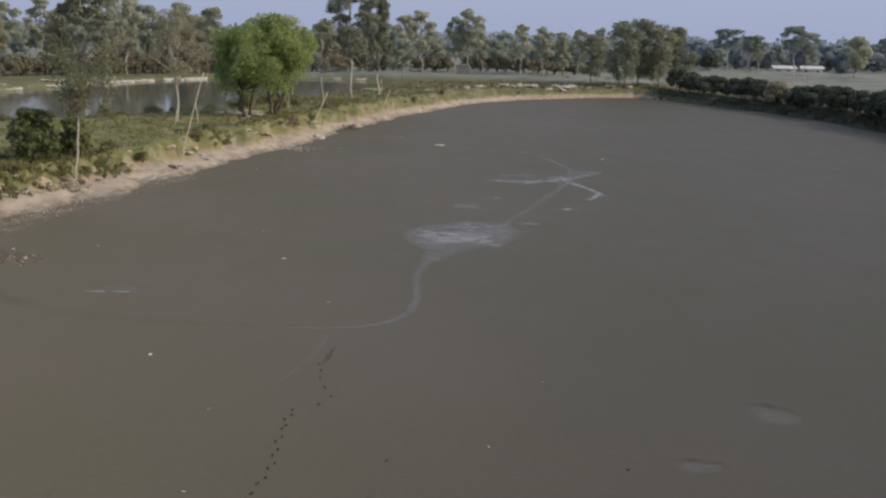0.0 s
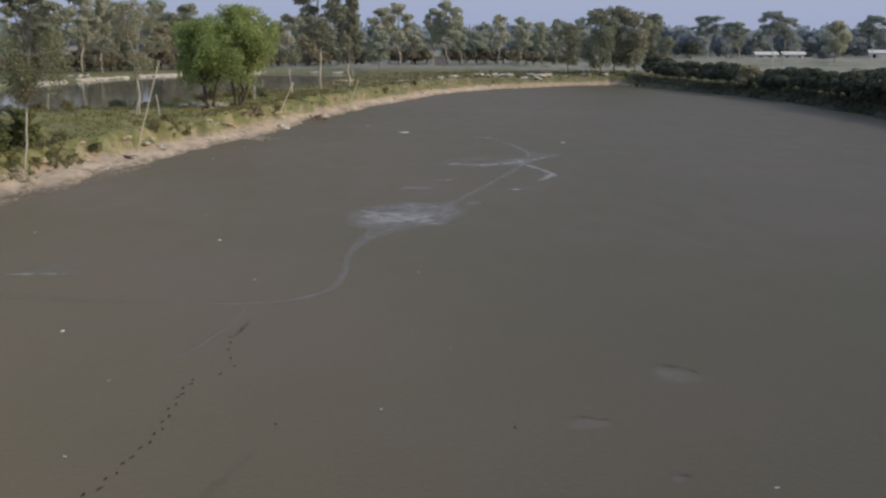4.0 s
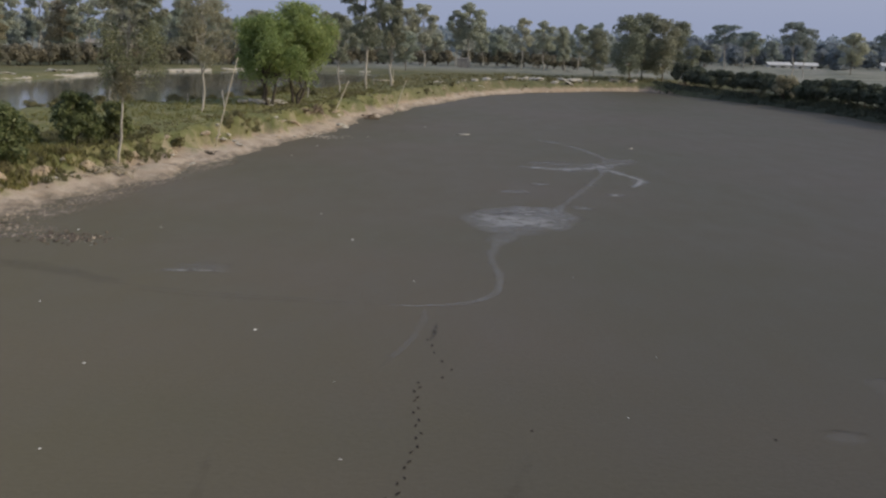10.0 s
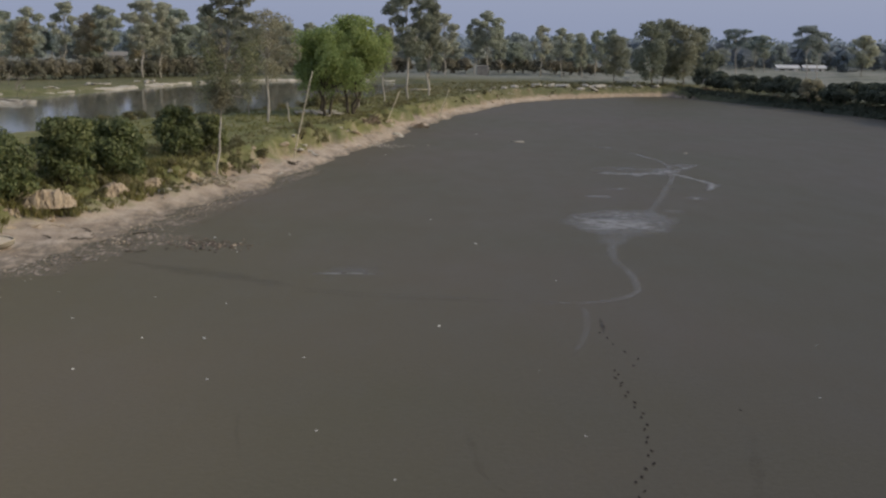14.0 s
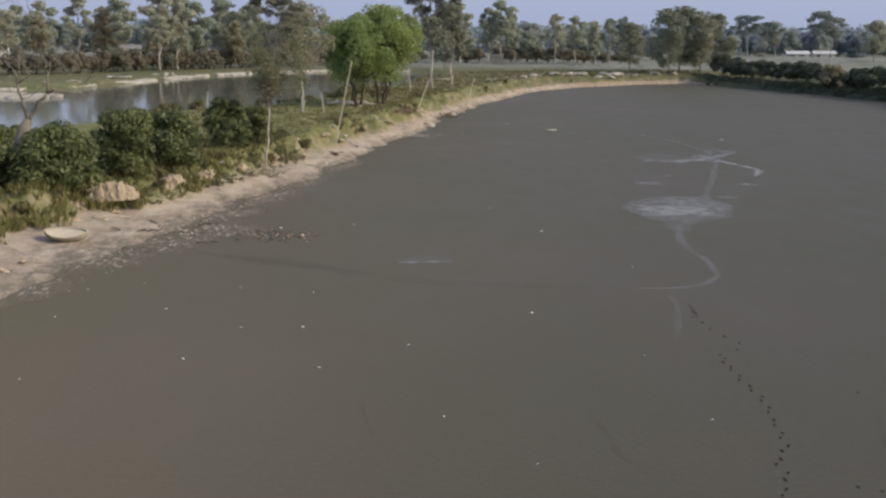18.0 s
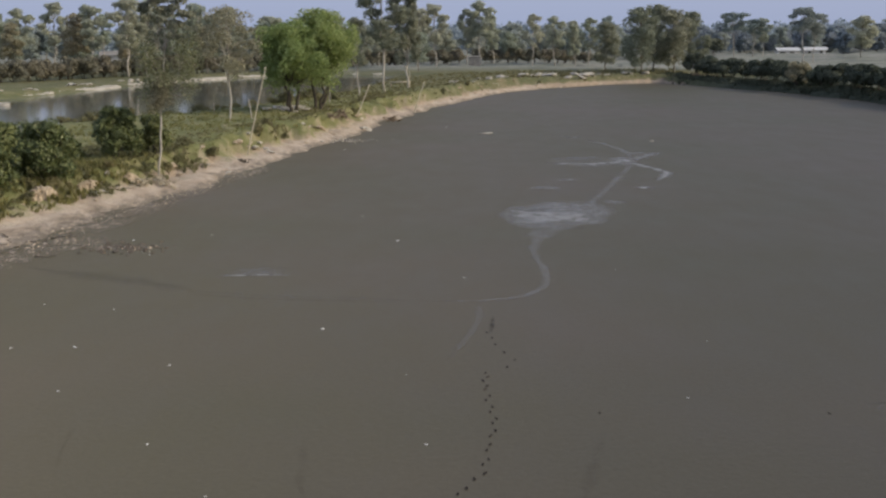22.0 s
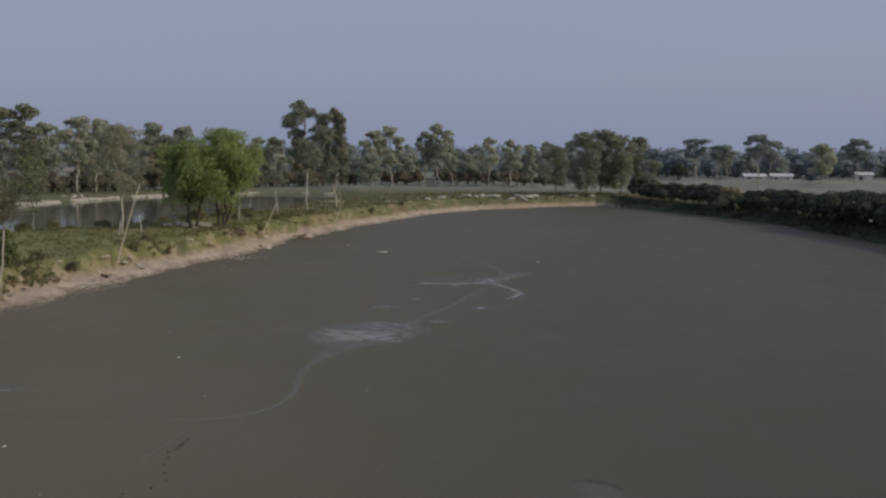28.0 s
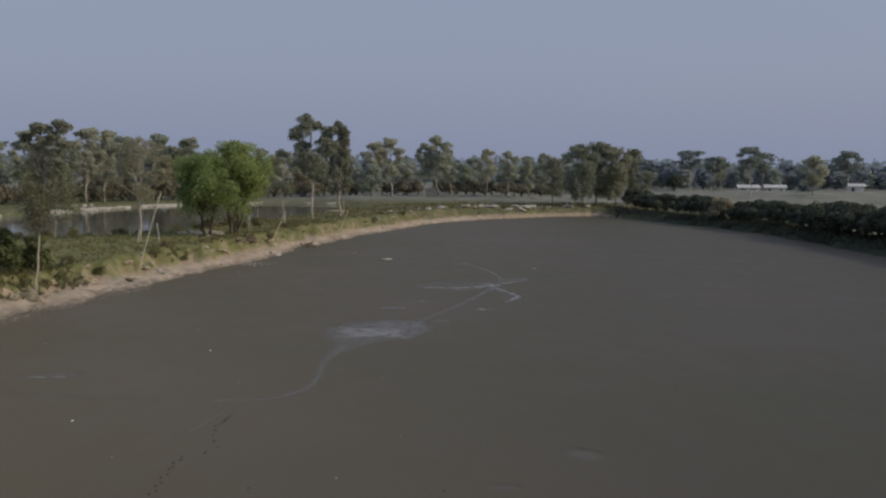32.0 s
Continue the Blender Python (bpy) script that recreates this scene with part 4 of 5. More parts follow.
for k in range(90):
    i = rng.integers(8, 16)
    t = rng.random()
    (ax, ay), (bx, by) = MUD_SHORE[i], MUD_SHORE[i + 1]
    dx, dy = bx - ax, by - ay
    L = math.hypot(dx, dy)
    off = rng.uniform(0.9, 2.3) + 0.95 * math.exp(-((ay - 64) / 24) ** 2)
    px, py = ax + dx * t - dy / L * off, ay + dy * t + dx / L * off
    s = rng.uniform(0.25, 0.6)
    lay("silt_lump", LUMPS[rng.integers(5)], px, py, height(px, py) - s * 0.16, (s * 1.4, s * 0.9, s * rng.uniform(0.6, 0.9)), "pale lump of dried silt jutting from the bank scarp", "clod", "silt lumps along the scarp", math.atan2(dy, dx) + rng.normal() * 0.3)

# wet streaks and puddles on the mud
def film(name, verts, faces, body, material, label, category="puddle"):
    me = bpy.data.meshes.new(name)
    me.from_pydata(verts, [], faces)
    a = me.attributes.new("body", "FLOAT", "POINT")
    a.data.foreach_set("value", body)
    me.materials.append(material)
    return tagged(new(name, me), label, category)


def ribbon(name, path, widths, material, label, seed=0, strong=1.0, lift=0.010, category="puddle"):
    r = np.random.default_rng(seed)
    p = np.array(path, float)
    cum = np.r_[0, np.cumsum(np.hypot(*np.diff(p, axis=0).T))]
    s = np.linspace(0, cum[-1], max(6, int(cum[-1] / 0.25)))
    x, y, w = np.interp(s, cum, p[:, 0]), np.interp(s, cum, p[:, 1]), np.interp(s, cum, widths)
    k = np.ones(5) / 5
    if len(x) > 14:
        x[2:-2], y[2:-2] = np.convolve(x, k, "valid"), np.convolve(y, k, "valid")
    x = x + 0.10 * vnoise(s * 0.9 + seed, s * 0) * np.minimum(1, w * 3)
    dx, dy = np.gradient(x), np.gradient(y)
    L = np.hypot(dx, dy) + 1e-9
    w = w * (1 + 0.45 * vnoise(s * 1.7 + seed * 3, s * 0 + 5))
    prof = ((-1, 0), (-0.55, 0.7), (0, 1), (0.55, 0.7), (1, 0))
    vs, bd = [], []
    for i in range(len(s)):
        end = min(1, i / 4, (len(s) - 1 - i) / 4)
        for o, q in prof:
            X, Y = x[i] - dy[i] / L[i] * o * w[i], y[i] + dx[i] / L[i] * o * w[i]
            vs.append((X, Y, float(mudz(np.array([X]), np.array([Y]))[0]) + lift))
            bd.append(q * end * strong)
    fs = [(5 * i + j, 5 * i + j + 1, 5 * i + j + 6, 5 * i + j + 5) for i in range(len(s) - 1) for j in range(4)]
    return film(name, vs, fs, bd, material, label, category)


def pool(name, cx, cy, rx, ry, rz, material, label, seed=0, strong=1.0, lift=0.008):
    vs, bd, fs, N, M = [], [], [], 40, 6
    for j in range(M):
        f = j / (M - 1)
        for k in range(N):
            a = 2 * math.pi * k / N
            q = f * (1 + 0.28 * float(fnoise(np.array([math.cos(a) * 1.6 + seed * 7]), np.array([math.sin(a) * 1.6]), 1.0, 3)[0]))
            X, Y = rx * q * math.cos(a), ry * q * math.sin(a)
            X, Y = cx + X * math.cos(rz) - Y * math.sin(rz), cy + X * math.sin(rz) + Y * math.cos(rz)
            vs.append((X, Y, float(mudz(np.array([X]), np.array([Y]))[0]) + lift))
            bd.append(strong * (1 - f) ** 0.6)
    for j in range(M - 1):
        for k in range(N):
            q = (k + 1) % N
            fs.append((j * N + k, j * N + q, (j + 1) * N + q, (j + 1) * N + k))
    return film(name, vs, fs, bd, material, label)


CRUST, n, l, b = mat("drying_silt_crust", (0.3, 0.25, 0.19), 0.9, 0.15)
ca = n.new("ShaderNodeAttribute")
ca.attribute_name = "body"
cf = tex(n, l, 2.6, 7, 0.72, "world", stretch=(1.5, 0.8, 1.0))
l.new(ramp(n, l, cf, [(0.35, (0.19, 0.16, 0.125)), (0.65, (0.36, 0.30, 0.235))]), b.inputs["Base Color"])
l.new(calc(n, l, "MULTIPLY", ca.outputs["Fac"], calc(n, l, "MULTIPLY_ADD", cf, 7.0, -3.3)), b.inputs["Alpha"])
for k, (x, y, rx, ry, rz) in enumerate(((-20.9, 34.5, 1.7, 3.0, -0.2), (-19.6, 39.5, 1.8, 3.0, -0.25), (-18.4, 43.6, 2.2, 2.6, -0.3), (-16.9, 46.6, 2.4, 2.0, -0.3), (-16.6, 50.4, 1.5, 2.8, -0.25), (-15.4, 56.0, 1.3, 3.6, -0.2),
                                        (-14.3, 61.6, 1.2, 3.6, -0.25), (-8.6, 91.8, 2.2, 1.6, 0.0), (-12.6, 70.0, 0.9, 4.0, -0.25), (-22.6, 29.5, 1.8, 3.4, -0.25), (-16.0, 45.2, 1.6, 0.7, 0.1), (-18.6, 41.6, 1.3, 1.4, -0.2), (-14.0, 45.4, 1.5, 0.7, 0.1))):
    pool("silt_crust", x, y, rx, ry, rz, CRUST, "ragged patch of drying pale silt at the mud edge", 40 + k, 1.8, 0.012)

# flat dark film that draws the grooves and hollow rims on the mud
GROOVE, n, l, b = mat("dark_groove_film", (0.05, 0.042, 0.033), 0.55, 0.3)
ga = n.new("ShaderNodeAttribute")
ga.attribute_name = "body"
gf = tex(n, l, 2.2, 5, 0.7, "world")
l.new(calc(n, l, "MULTIPLY", ga.outputs["Fac"], calc(n, l, "MULTIPLY_ADD", gf, 3.4, -1.15)), b.inputs["Alpha"])

TRAIL = "pale wet drag trail winding over the mud"
ribbon("drag_trail", [(-0.9, 35.5), (0.3, 35.4), (1.2, 35.4), (2.3, 35.75), (3.05, 36.4), (3.6, 37.3), (3.85, 38.6), (3.92, 40.3), (3.72, 42.1), (3.75, 43.8), (3.9, 45.4), (4.4, 47.4), (4.9, 49.0), (5.5, 51.5)],
       [0.04, 0.06, 0.10, 0.16, 0.22, 0.24, 0.22, 0.22, 0.20, 0.22, 0.30, 0.6, 1.2, 1.6], STREAK, TRAIL, 1, 0.55, category="mud trail")
ribbon("drag_trail", [(1.13, 35.3), (1.24, 34.5), (1.1, 33.0), (0.9, 31.65), (0.51, 30.05), (0.1, 28.8)], [0.10, 0.15, 0.16, 0.18, 0.16, 0.08], STREAK, TRAIL, 2, 0.27, category="mud trail")
ribbon("drag_trail", [(7.3, 54.8), (8.4, 58.2), (9.9, 63.2), (11.2, 67.6), (12.4, 71.5), (13.0, 75.5)], [0.7, 0.28, 0.26, 0.20, 0.24, 0.4], STREAK, TRAIL, 3, 0.5, category="mud trail")
ribbon("drag_trail", [(12.6, 75.6), (13.4, 73.6), (14.2, 71.0), (14.5, 69.2), (14.1, 67.6), (13.05, 65.5)], [0.45, 0.5, 0.38, 0.42, 0.45, 0.15], STREAK, TRAIL, 4, 1.2, category="mud trail")
ribbon("drag_trail", [(7.0, 74.9), (8.6, 74.3), (10.2, 73.7), (11.6, 74.3), (12.9, 75.8)], [0.25, 0.9, 1.25, 1.1, 0.6], STREAK, TRAIL, 5, 1.0, category="mud trail")
ribbon("drag_trail", [(12.7, 75.4), (13.8, 77.0), (15.1, 78.6), (16.4, 81.2)], [0.6, 0.7, 0.4, 0.2], STREAK, TRAIL, 11, 0.85, category="mud trail")
ribbon("drag_trail", [(12.9, 75.8), (13.8, 79.0), (13.9, 83.2), (13.2, 87.4), (12.2, 91.2)], [0.4, 0.25, 0.25, 0.3, 0.12], STREAK, TRAIL, 6, 0.7, category="mud trail")
ribbon("drag_trail", [(11.4, 93.4), (10.6, 94.4), (9.7, 95.3)], [0.2, 0.3, 0.15], STREAK, TRAIL, 12, 1.0, category="mud trail")
pool("puddle", 12.9, 75.7, 1.1, 1.9, 0.1, STREAK, "pale wet patch where the drag trails meet", 13, 1.2, 0.013)
pool("puddle", 9.6, 77.2, 2.3, 1.6, 0.1, STREAK, "faint pale film on the mud", 14, 0.5, 0.011)
pool("puddle", 15.0, 80.2, 1.2, 1.8, 0.1, STREAK, "faint pale film on the mud", 15, 0.5, 0.011)
pool("puddle", 5.6, 52.8, 3.0, 4.4, -0.35, STREAK, "shallow grey-blue puddle film in the mud", 8, 1.5)
pool("puddle", 6.3, 54.6, 2.6, 2.2, 0.2, STREAK, "shallow grey-blue puddle film in the mud", 9, 0.85, 0.014)
ribbon("drag_trail", [(2.9, 55.2), (4.8, 54.3), (6.6, 54.9), (8.2, 54.0)], [0.1, 0.22, 0.25, 0.1], GROOVE, "dark churned groove across the puddle", 10, 0.8, 0.022, "mud trail")
for x, y, w_ in ((11.3, 93.3, 0.7), (11.8, 62.2, 0.7), (9.2, 57.0, 0.6), (6.0, 62.5, 0.9), (10.9, 66.4, 0.5), (7.8, 66.0, 0.6)):
    pool("puddle", x, y, w_, w_ * 0.9, 0.3, STREAK, "small pale wet patch on the mud", int(x * 10), 1.0)
ribbon("puddle", [(-8.6, 39.6), (-7.2, 39.75), (-5.7, 39.7)], [0.09, 0.16, 0.07], STREAK, "narrow pale puddle streak on the mud", 21, 1.8)
pool("puddle", -7.0, 40.4, 1.3, 0.8, 0.1, STREAK, "thin grey-blue puddle film on the mud", 22, 0.36)
for x, y, rx, ry in ((13.4, 28.0, 0.7, 0.9), (10.7, 24.4, 0.65, 0.45), (12.2, 21.4, 0.25, 0.2)):
    pool("puddle", x, y, rx, ry, 0.6, STREAK, "small pale puddle in a mud hollow", int(x * 7), 0.38)
    ribbon("mud_hollow", [(x - rx * 0.9, y + ry * 0.8), (x, y + ry * 1.05), (x + rx * 0.95, y + ry * 0.6), (x + rx * 1.15, y - ry * 0.1)], [0.05, 0.12, 0.12, 0.04], GROOVE,
           "dark rim of a mud hollow", int(x * 5), 0.8, 0.014, "mud hollow")
ribbon("mud_groove", [(-16.6, 41.6), (-14.6, 40.3), (-12.6, 39.5), (-10.6, 38.4), (-8.8, 37.1)], [0.2, 0.5, 0.6, 0.5, 0.25], GROOVE, "dark shallow groove in the mud", 31, 0.20, category="mud trail")
ribbon("mud_groove", [(-9.2, 37.3), (-6.4, 36.4), (-3.4, 36.0), (-0.6, 35.4)], [0.15, 0.12, 0.14, 0.1], STREAK, "faint pale line across the mud", 32, 0.16, category="mud trail")
ribbon("mud_groove", [(-9.0, 36.8), (-6.4, 35.9), (-3.4, 35.6), (-1.0, 35.2)], [0.15, 0.2, 0.2, 0.1], GROOVE, "dark shallow groove in the mud", 33, 0.15, category="mud trail")
ribbon("mud_groove", [(3.61, 23.2), (3.36, 22.05), (3.07, 21.0), (2.76, 19.5), (2.3, 18.8)], [0.06, 0.14, 0.14, 0.14, 0.08], GROOVE, "faint dark groove in the mud", 34, 0.14, category="mud trail")
ribbon("mud_groove", [(-3.2, 23.0), (-3.0, 21.6), (-2.9, 20.0), (-2.2, 18.8)], [0.05, 0.10, 0.10, 0.05], GROOVE, "faint dark groove in the mud", 35, 0.14, category="mud trail")
ribbon("mud_groove", [(-8.6, 24.0), (-8.4, 22.4), (-8.0, 20.6)], [0.04, 0.09, 0.04], GROOVE, "faint dark groove in the mud", 36, 0.14, category="mud trail")
ribbon("mud_groove", [(1.6, 33.6), (1.5, 32.2), (1.35, 31.2)], [0.05, 0.09, 0.05], GROOVE, "dark shallow groove in the mud", 37, 0.9, category="mud trail")

# footprints: a raised lip round a near-flat disc, coloured dark as hollow shade
def print_mesh(seed):
    r = np.random.default_rng(seed)
    N = 14
    ring = []
    for f, z in ((1.5, -0.004), (1.2, 0.005), (0.95, 0.004), (0.6, 0.001), (0.0, 0.0)):
        for k in range(N):
            a = 2 * math.pi * k / N
            q = f * (1 + 0.10 * r.normal() * (f > 0.3))
            ring.append((0.042 * q * math.cos(a) * (1.15 if math.sin(a) > 0 else 0.9), 0.115 * q * math.sin(a), z))
    me = bpy.data.meshes.new("footprint")
    me.from_pydata(ring, [], [(j * N + k, j * N + (k + 1) % N, (j + 1) * N + (k + 1) % N, (j + 1) * N + k) for j in range(4) for k in range(N)])
    me.materials.append(MUD)
    me.materials.append(PRINT)
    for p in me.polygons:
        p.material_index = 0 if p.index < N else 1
    return me


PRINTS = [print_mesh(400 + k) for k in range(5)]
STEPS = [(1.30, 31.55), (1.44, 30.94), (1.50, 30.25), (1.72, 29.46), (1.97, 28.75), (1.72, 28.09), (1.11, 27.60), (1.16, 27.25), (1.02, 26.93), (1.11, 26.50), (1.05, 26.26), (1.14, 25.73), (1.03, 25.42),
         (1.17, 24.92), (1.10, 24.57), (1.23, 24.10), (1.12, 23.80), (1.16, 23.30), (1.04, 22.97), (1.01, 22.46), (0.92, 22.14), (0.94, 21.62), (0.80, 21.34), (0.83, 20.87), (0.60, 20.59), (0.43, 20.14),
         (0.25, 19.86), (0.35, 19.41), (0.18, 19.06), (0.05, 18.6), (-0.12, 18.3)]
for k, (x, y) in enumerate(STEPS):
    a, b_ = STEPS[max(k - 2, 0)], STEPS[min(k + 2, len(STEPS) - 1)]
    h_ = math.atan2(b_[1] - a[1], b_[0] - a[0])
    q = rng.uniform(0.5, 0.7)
    ob = lay("footprint", PRINTS[k % 5], x, y, float(mudz(x, y)) + 0.006, (q, q, 1.0), "dark wet footprint with its hollow's shade painted in", "footprint", "footprints across the mud", h_ - math.pi / 2 + rng.normal() * 0.25)
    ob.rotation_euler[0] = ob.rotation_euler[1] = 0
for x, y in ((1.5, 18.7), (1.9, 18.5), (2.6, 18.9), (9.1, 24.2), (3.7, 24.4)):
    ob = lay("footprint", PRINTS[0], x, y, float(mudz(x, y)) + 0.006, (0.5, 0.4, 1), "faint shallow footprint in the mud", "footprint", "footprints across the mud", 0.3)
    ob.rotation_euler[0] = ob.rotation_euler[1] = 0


# bleached shells and scraps on the mud
def shell_mesh(seed):
    r = np.random.default_rng(seed)
    N = 9
    vs = [(0, 0, 0.35)]
    for f, z in ((0.6, 0.27), (1.0, 0.0)):
        for k in range(N):
            a = 2 * math.pi * k / N
            q = f * (0.5 + 0.12 * r.normal())
            vs.append((q * math.cos(a) * 1.25, q * math.sin(a) * 0.8, z))
    fs = [(0, 1 + k, 1 + (k + 1) % N) for k in range(N)] + [(1 + k, 1 + N + k, 1 + N + (k + 1) % N, 1 + (k + 1) % N) for k in range(N)]
    me = bpy.data.meshes.new("shell")
    me.from_pydata(vs, [], fs)
    me.materials.append(SHELL)
    return me


SHELLS = [shell_mesh(500 + k) for k in range(5)]
KNOWN = [(-1.97, 46.4, 0.17), (-3.72, 32.0, 0.14), (-10.76, 30.24, 0.14), (6.03, 25.4, 0.10), (0.77, 38.9, 0.11), (6.6, 40.3, 0.08), (-7.54, 28.4, 0.12), (-12.6, 30.2, 0.13),
         (-0.4, 22.5, 0.08), (-9.86, 26.3, 0.11), (-13.6, 27.0, 0.11), (14.0, 21.0, 0.09), (-4.0, 53.0, 0.13), (0.4, 105.0, 0.32),
         (-8.6, 77.0, 0.16), (-7.6, 84.4, 0.2), (-1.0, 27.5, 0.07), (-6.6, 22.6, 0.08), (-4.7, 19.8, 0.07), (7.7, 30.4, 0.07), (-13.5, 35.4, 0.10), (-10.9, 34.6, 0.09)]
for x, y, s in KNOWN:
    s *= 0.66
    lay("shell", SHELLS[rng.integers(5)], x, y, float(mudz(x, y)) + 0.006, (s * 1.1, s, s * 0.7), "bleached white shell lying on the mud", "shell", "white shells on the mud")
for k in range(16):
    y = rng.uniform(23, 50)
    x = np.interp(y, [23, 28, 39, 44, 50], [-25, -22.5, -20, -18, -17]) + rng.uniform(0.6, 1.0) * rng.gamma(1.6, 2.6)
    s = rng.uniform(0.045, 0.10)
    lay("shell", SHELLS[rng.integers(5)], x, y, float(mudz(x, y)) + 0.006, (s * 1.2, s, s * 0.6), "bleached white shell lying on the mud", "shell", "white shells on the mud")
# pale floating-sheet scraps far out
for x, y, s in ((3.9, 97.9, 1.25), (17.4, 89.4, 0.35)):
    vs = [(s * 0.5 * math.cos(a) * (1 + 0.2 * math.sin(3 * a)), s * 0.34 * math.sin(a), 0.03 * math.sin(2 * a) + 0.0) for a in np.linspace(0, 6.28, 14)[:-1]]
    g = Geo()
    g.add([(p[0], p[1], -0.05) for p in vs] + vs, [tuple(range(12, -1, -1)), tuple(range(13, 26))] + [(k, (k + 1) % 13, 13 + (k + 1) % 13, 13 + k) for k in range(13)])
    ob = part("pale_scrap", g, PALE_ROCK)
    ob.location = (x, y, 0.05)
    tagged(ob, "pale crumpled scrap stranded on the mud", "scrap")

# churned clods and trash left by the dragging, near the bank
def scatter(name, count, at, size, material, label, category, seed):
    g = Geo()
    r = np.random.default_rng(seed)
    for k in range(count):
        x, y = at(r)
        z = max(height(x, y), float(mudz(x, y)))
        s = size * r.uniform(0.5, 1.6)
        a = r.uniform(0, 6.28)
        e = np.array([(1, 0, 0), (0.3, 0.8, 0.1), (-0.9, 0.2, 0), (-0.2, -0.7, 0.05), (0.05, 0.05, 0.55)]) * s + r.normal(size=(5, 3)) * s * 0.15
        e = np.stack([e[:, 0] * math.cos(a) - e[:, 1] * math.sin(a), e[:, 0] * math.sin(a) + e[:, 1] * math.cos(a), e[:, 2]], 1)
        g.add(e + np.array([x, y, z - 0.01]), [(0, 1, 4), (1, 2, 4), (2, 3, 4), (3, 0, 4), (3, 2, 1, 0)])
    return tagged(part(name, g, material), label, category, kind="stuff")


scatter("churned_clods", 26, lambda r: (-13.6 + r.normal() * 0.75, 45.2 + r.normal() * 0.5), 0.075, CLOD, "patch of pale churned clods and trash on the mud", "clods", 601)
scatter("dark_clods", 130, lambda r: (-13.6 + r.normal() * 0.9, 45.2 + r.normal() * 0.6), 0.11, DARK_CLOD, "dark churned wet clods on the mud", "clods", 602)
scatter("shore_chips", 60, lambda r: (-18.4 + r.normal() * 1.3, 46.0 + r.normal() * 1.0), 0.06, CLOD, "pale chips and trash along the mud edge", "litter", 603)
scatter("shore_chips", 90, lambda r: (lambda y: (np.interp(y, [24, 28, 39, 44], [-24.6, -22.6, -20, -18.4]) + abs(r.normal()) * 1.3 - 0.2, y))(r.uniform(24, 45)), 0.045, PALE_ROCK, "pale chips and trash along the mud edge", "litter", 604)
scatter("shore_crumbs", 260, lambda r: (lambda y: (np.interp(y, [44, 55, 63, 76], [-18.2, -16.4, -14.6, -11.9]) + r.normal() * 0.5, y))(r.uniform(45, 74)), 0.06, CLOD, "dry crumbs of silt along the mud edge", "litter", 605)
scatter("shore_crumbs", 120, lambda r: (-9.4 + abs(r.normal()) * 1.6, 92 + r.normal() * 1.0), 0.08, PALE_ROCK, "pale crumbs spilling out on the mud", "litter", 606)
# sticks at the mud edge
for x, y, L, a in ((-18.2, 46.6, 1.5, 0.1), (-19.6, 47.3, 1.2, 2.2), (-17.0, 47.4, 1.1, 0.05), (-20.6, 45.0, 0.7, 2.4), (-19.2, 45.4, 1.0, 0.2), (-16.3, 43.3, 0.9, 0.1)):
    g = Geo()
    limb(g, (-L / 2, 0, 0.03), (L / 2, 0, 0.05), 0.035, 0.015, rng, 0.03, 5)
    ob = part("stick", g, DARK_BARK)
    ob.matrix_basis = Matrix.LocRotScale((x, y, max(height(x, y), float(mudz(x, y))) + 0.01), Euler((0, 0, a)), None)
    tagged(ob, "dark driftwood stick at the mud edge", "stick", "sticks at the mud edge")

# small boat drawn up on the silt
boat = empty("rowing_boat")
S = np.linspace(-1, 1, 15)
hw = 0.40 * (1 - np.abs(S) ** 2.4) + 0.004
sheer = 0.30 + 0.10 * S ** 2
keel = 0.02 + 0.20 * np.abs(S) ** 4
def shell_rows(k, inset):
    out = []
    for i, s in enumerate(S):
        w_, a, b_ = max(hw[i] - inset, 0.002), sheer[i], keel[i] + inset
        x = s * (0.98 - inset)
        out.append([(x, -w_, a), (x, -w_ * 0.86, (a + b_) / 2), (x, -w_ * 0.55, b_), (x, w_ * 0.55, b_), (x, w_ * 0.86, (a + b_) / 2), (x, w_, a)])
    return out
g = Geo()
rows = shell_rows(0, 0.0)
inner = shell_rows(0, 0.025)
for grid, flip in ((rows, False), (inner, True)):
    fs = [(6 * i + j, 6 * i + j + 1, 6 * i + j + 7, 6 * i + j + 6) for i in range(14) for j in range(5)]
    g.add([p for r_ in grid for p in r_], [f[::-1] for f in fs] if flip else fs)
part("hull", g, BOAT_OUT, boat, "", True)
g = Geo()
fl = [(s * 0.93, sgn * max(hw[i] - 0.035, 0.002), sheer[i] - 0.025) for i, s in enumerate(S) for sgn in (-1, 1)]
g.add(fl + [(p[0], p[1], p[2] - 0.03) for p in fl], [(2 * i, 2 * i + 2, 2 * i + 3, 2 * i + 1) for i in range(14)] + [(30 + 2 * i + 1, 30 + 2 * i + 3, 30 + 2 * i + 2, 30 + 2 * i) for i in range(14)])
part("deck", g, BOAT_IN, boat, "pale flat deck boards")
for sgn in (-1, 1):
    g = Geo()
    g.tube([(s * 0.985, sgn * hw[i], sheer[i] + 0.01) for i, s in enumerate(S)], [0.022] * 15, 6)
    part("gunwale", g, BOAT_IN, boat, "", True)
for x in (-0.45, 0.4):
    g = Geo()
    g.box((x, 0, 0.29), (0.10, 0.70, 0.025))
    part("thwart", g, BOAT_IN, boat)
boat.matrix_basis = Matrix.LocRotScale((-21.87, 42.5, height(-21.87, 42.5) + 0.02), Euler((0.20, 0.03, -0.02)), (0.92, 1.35, 0.95))
tagged(boat, "small pale double-ended boat drawn up on the silt", "boat")


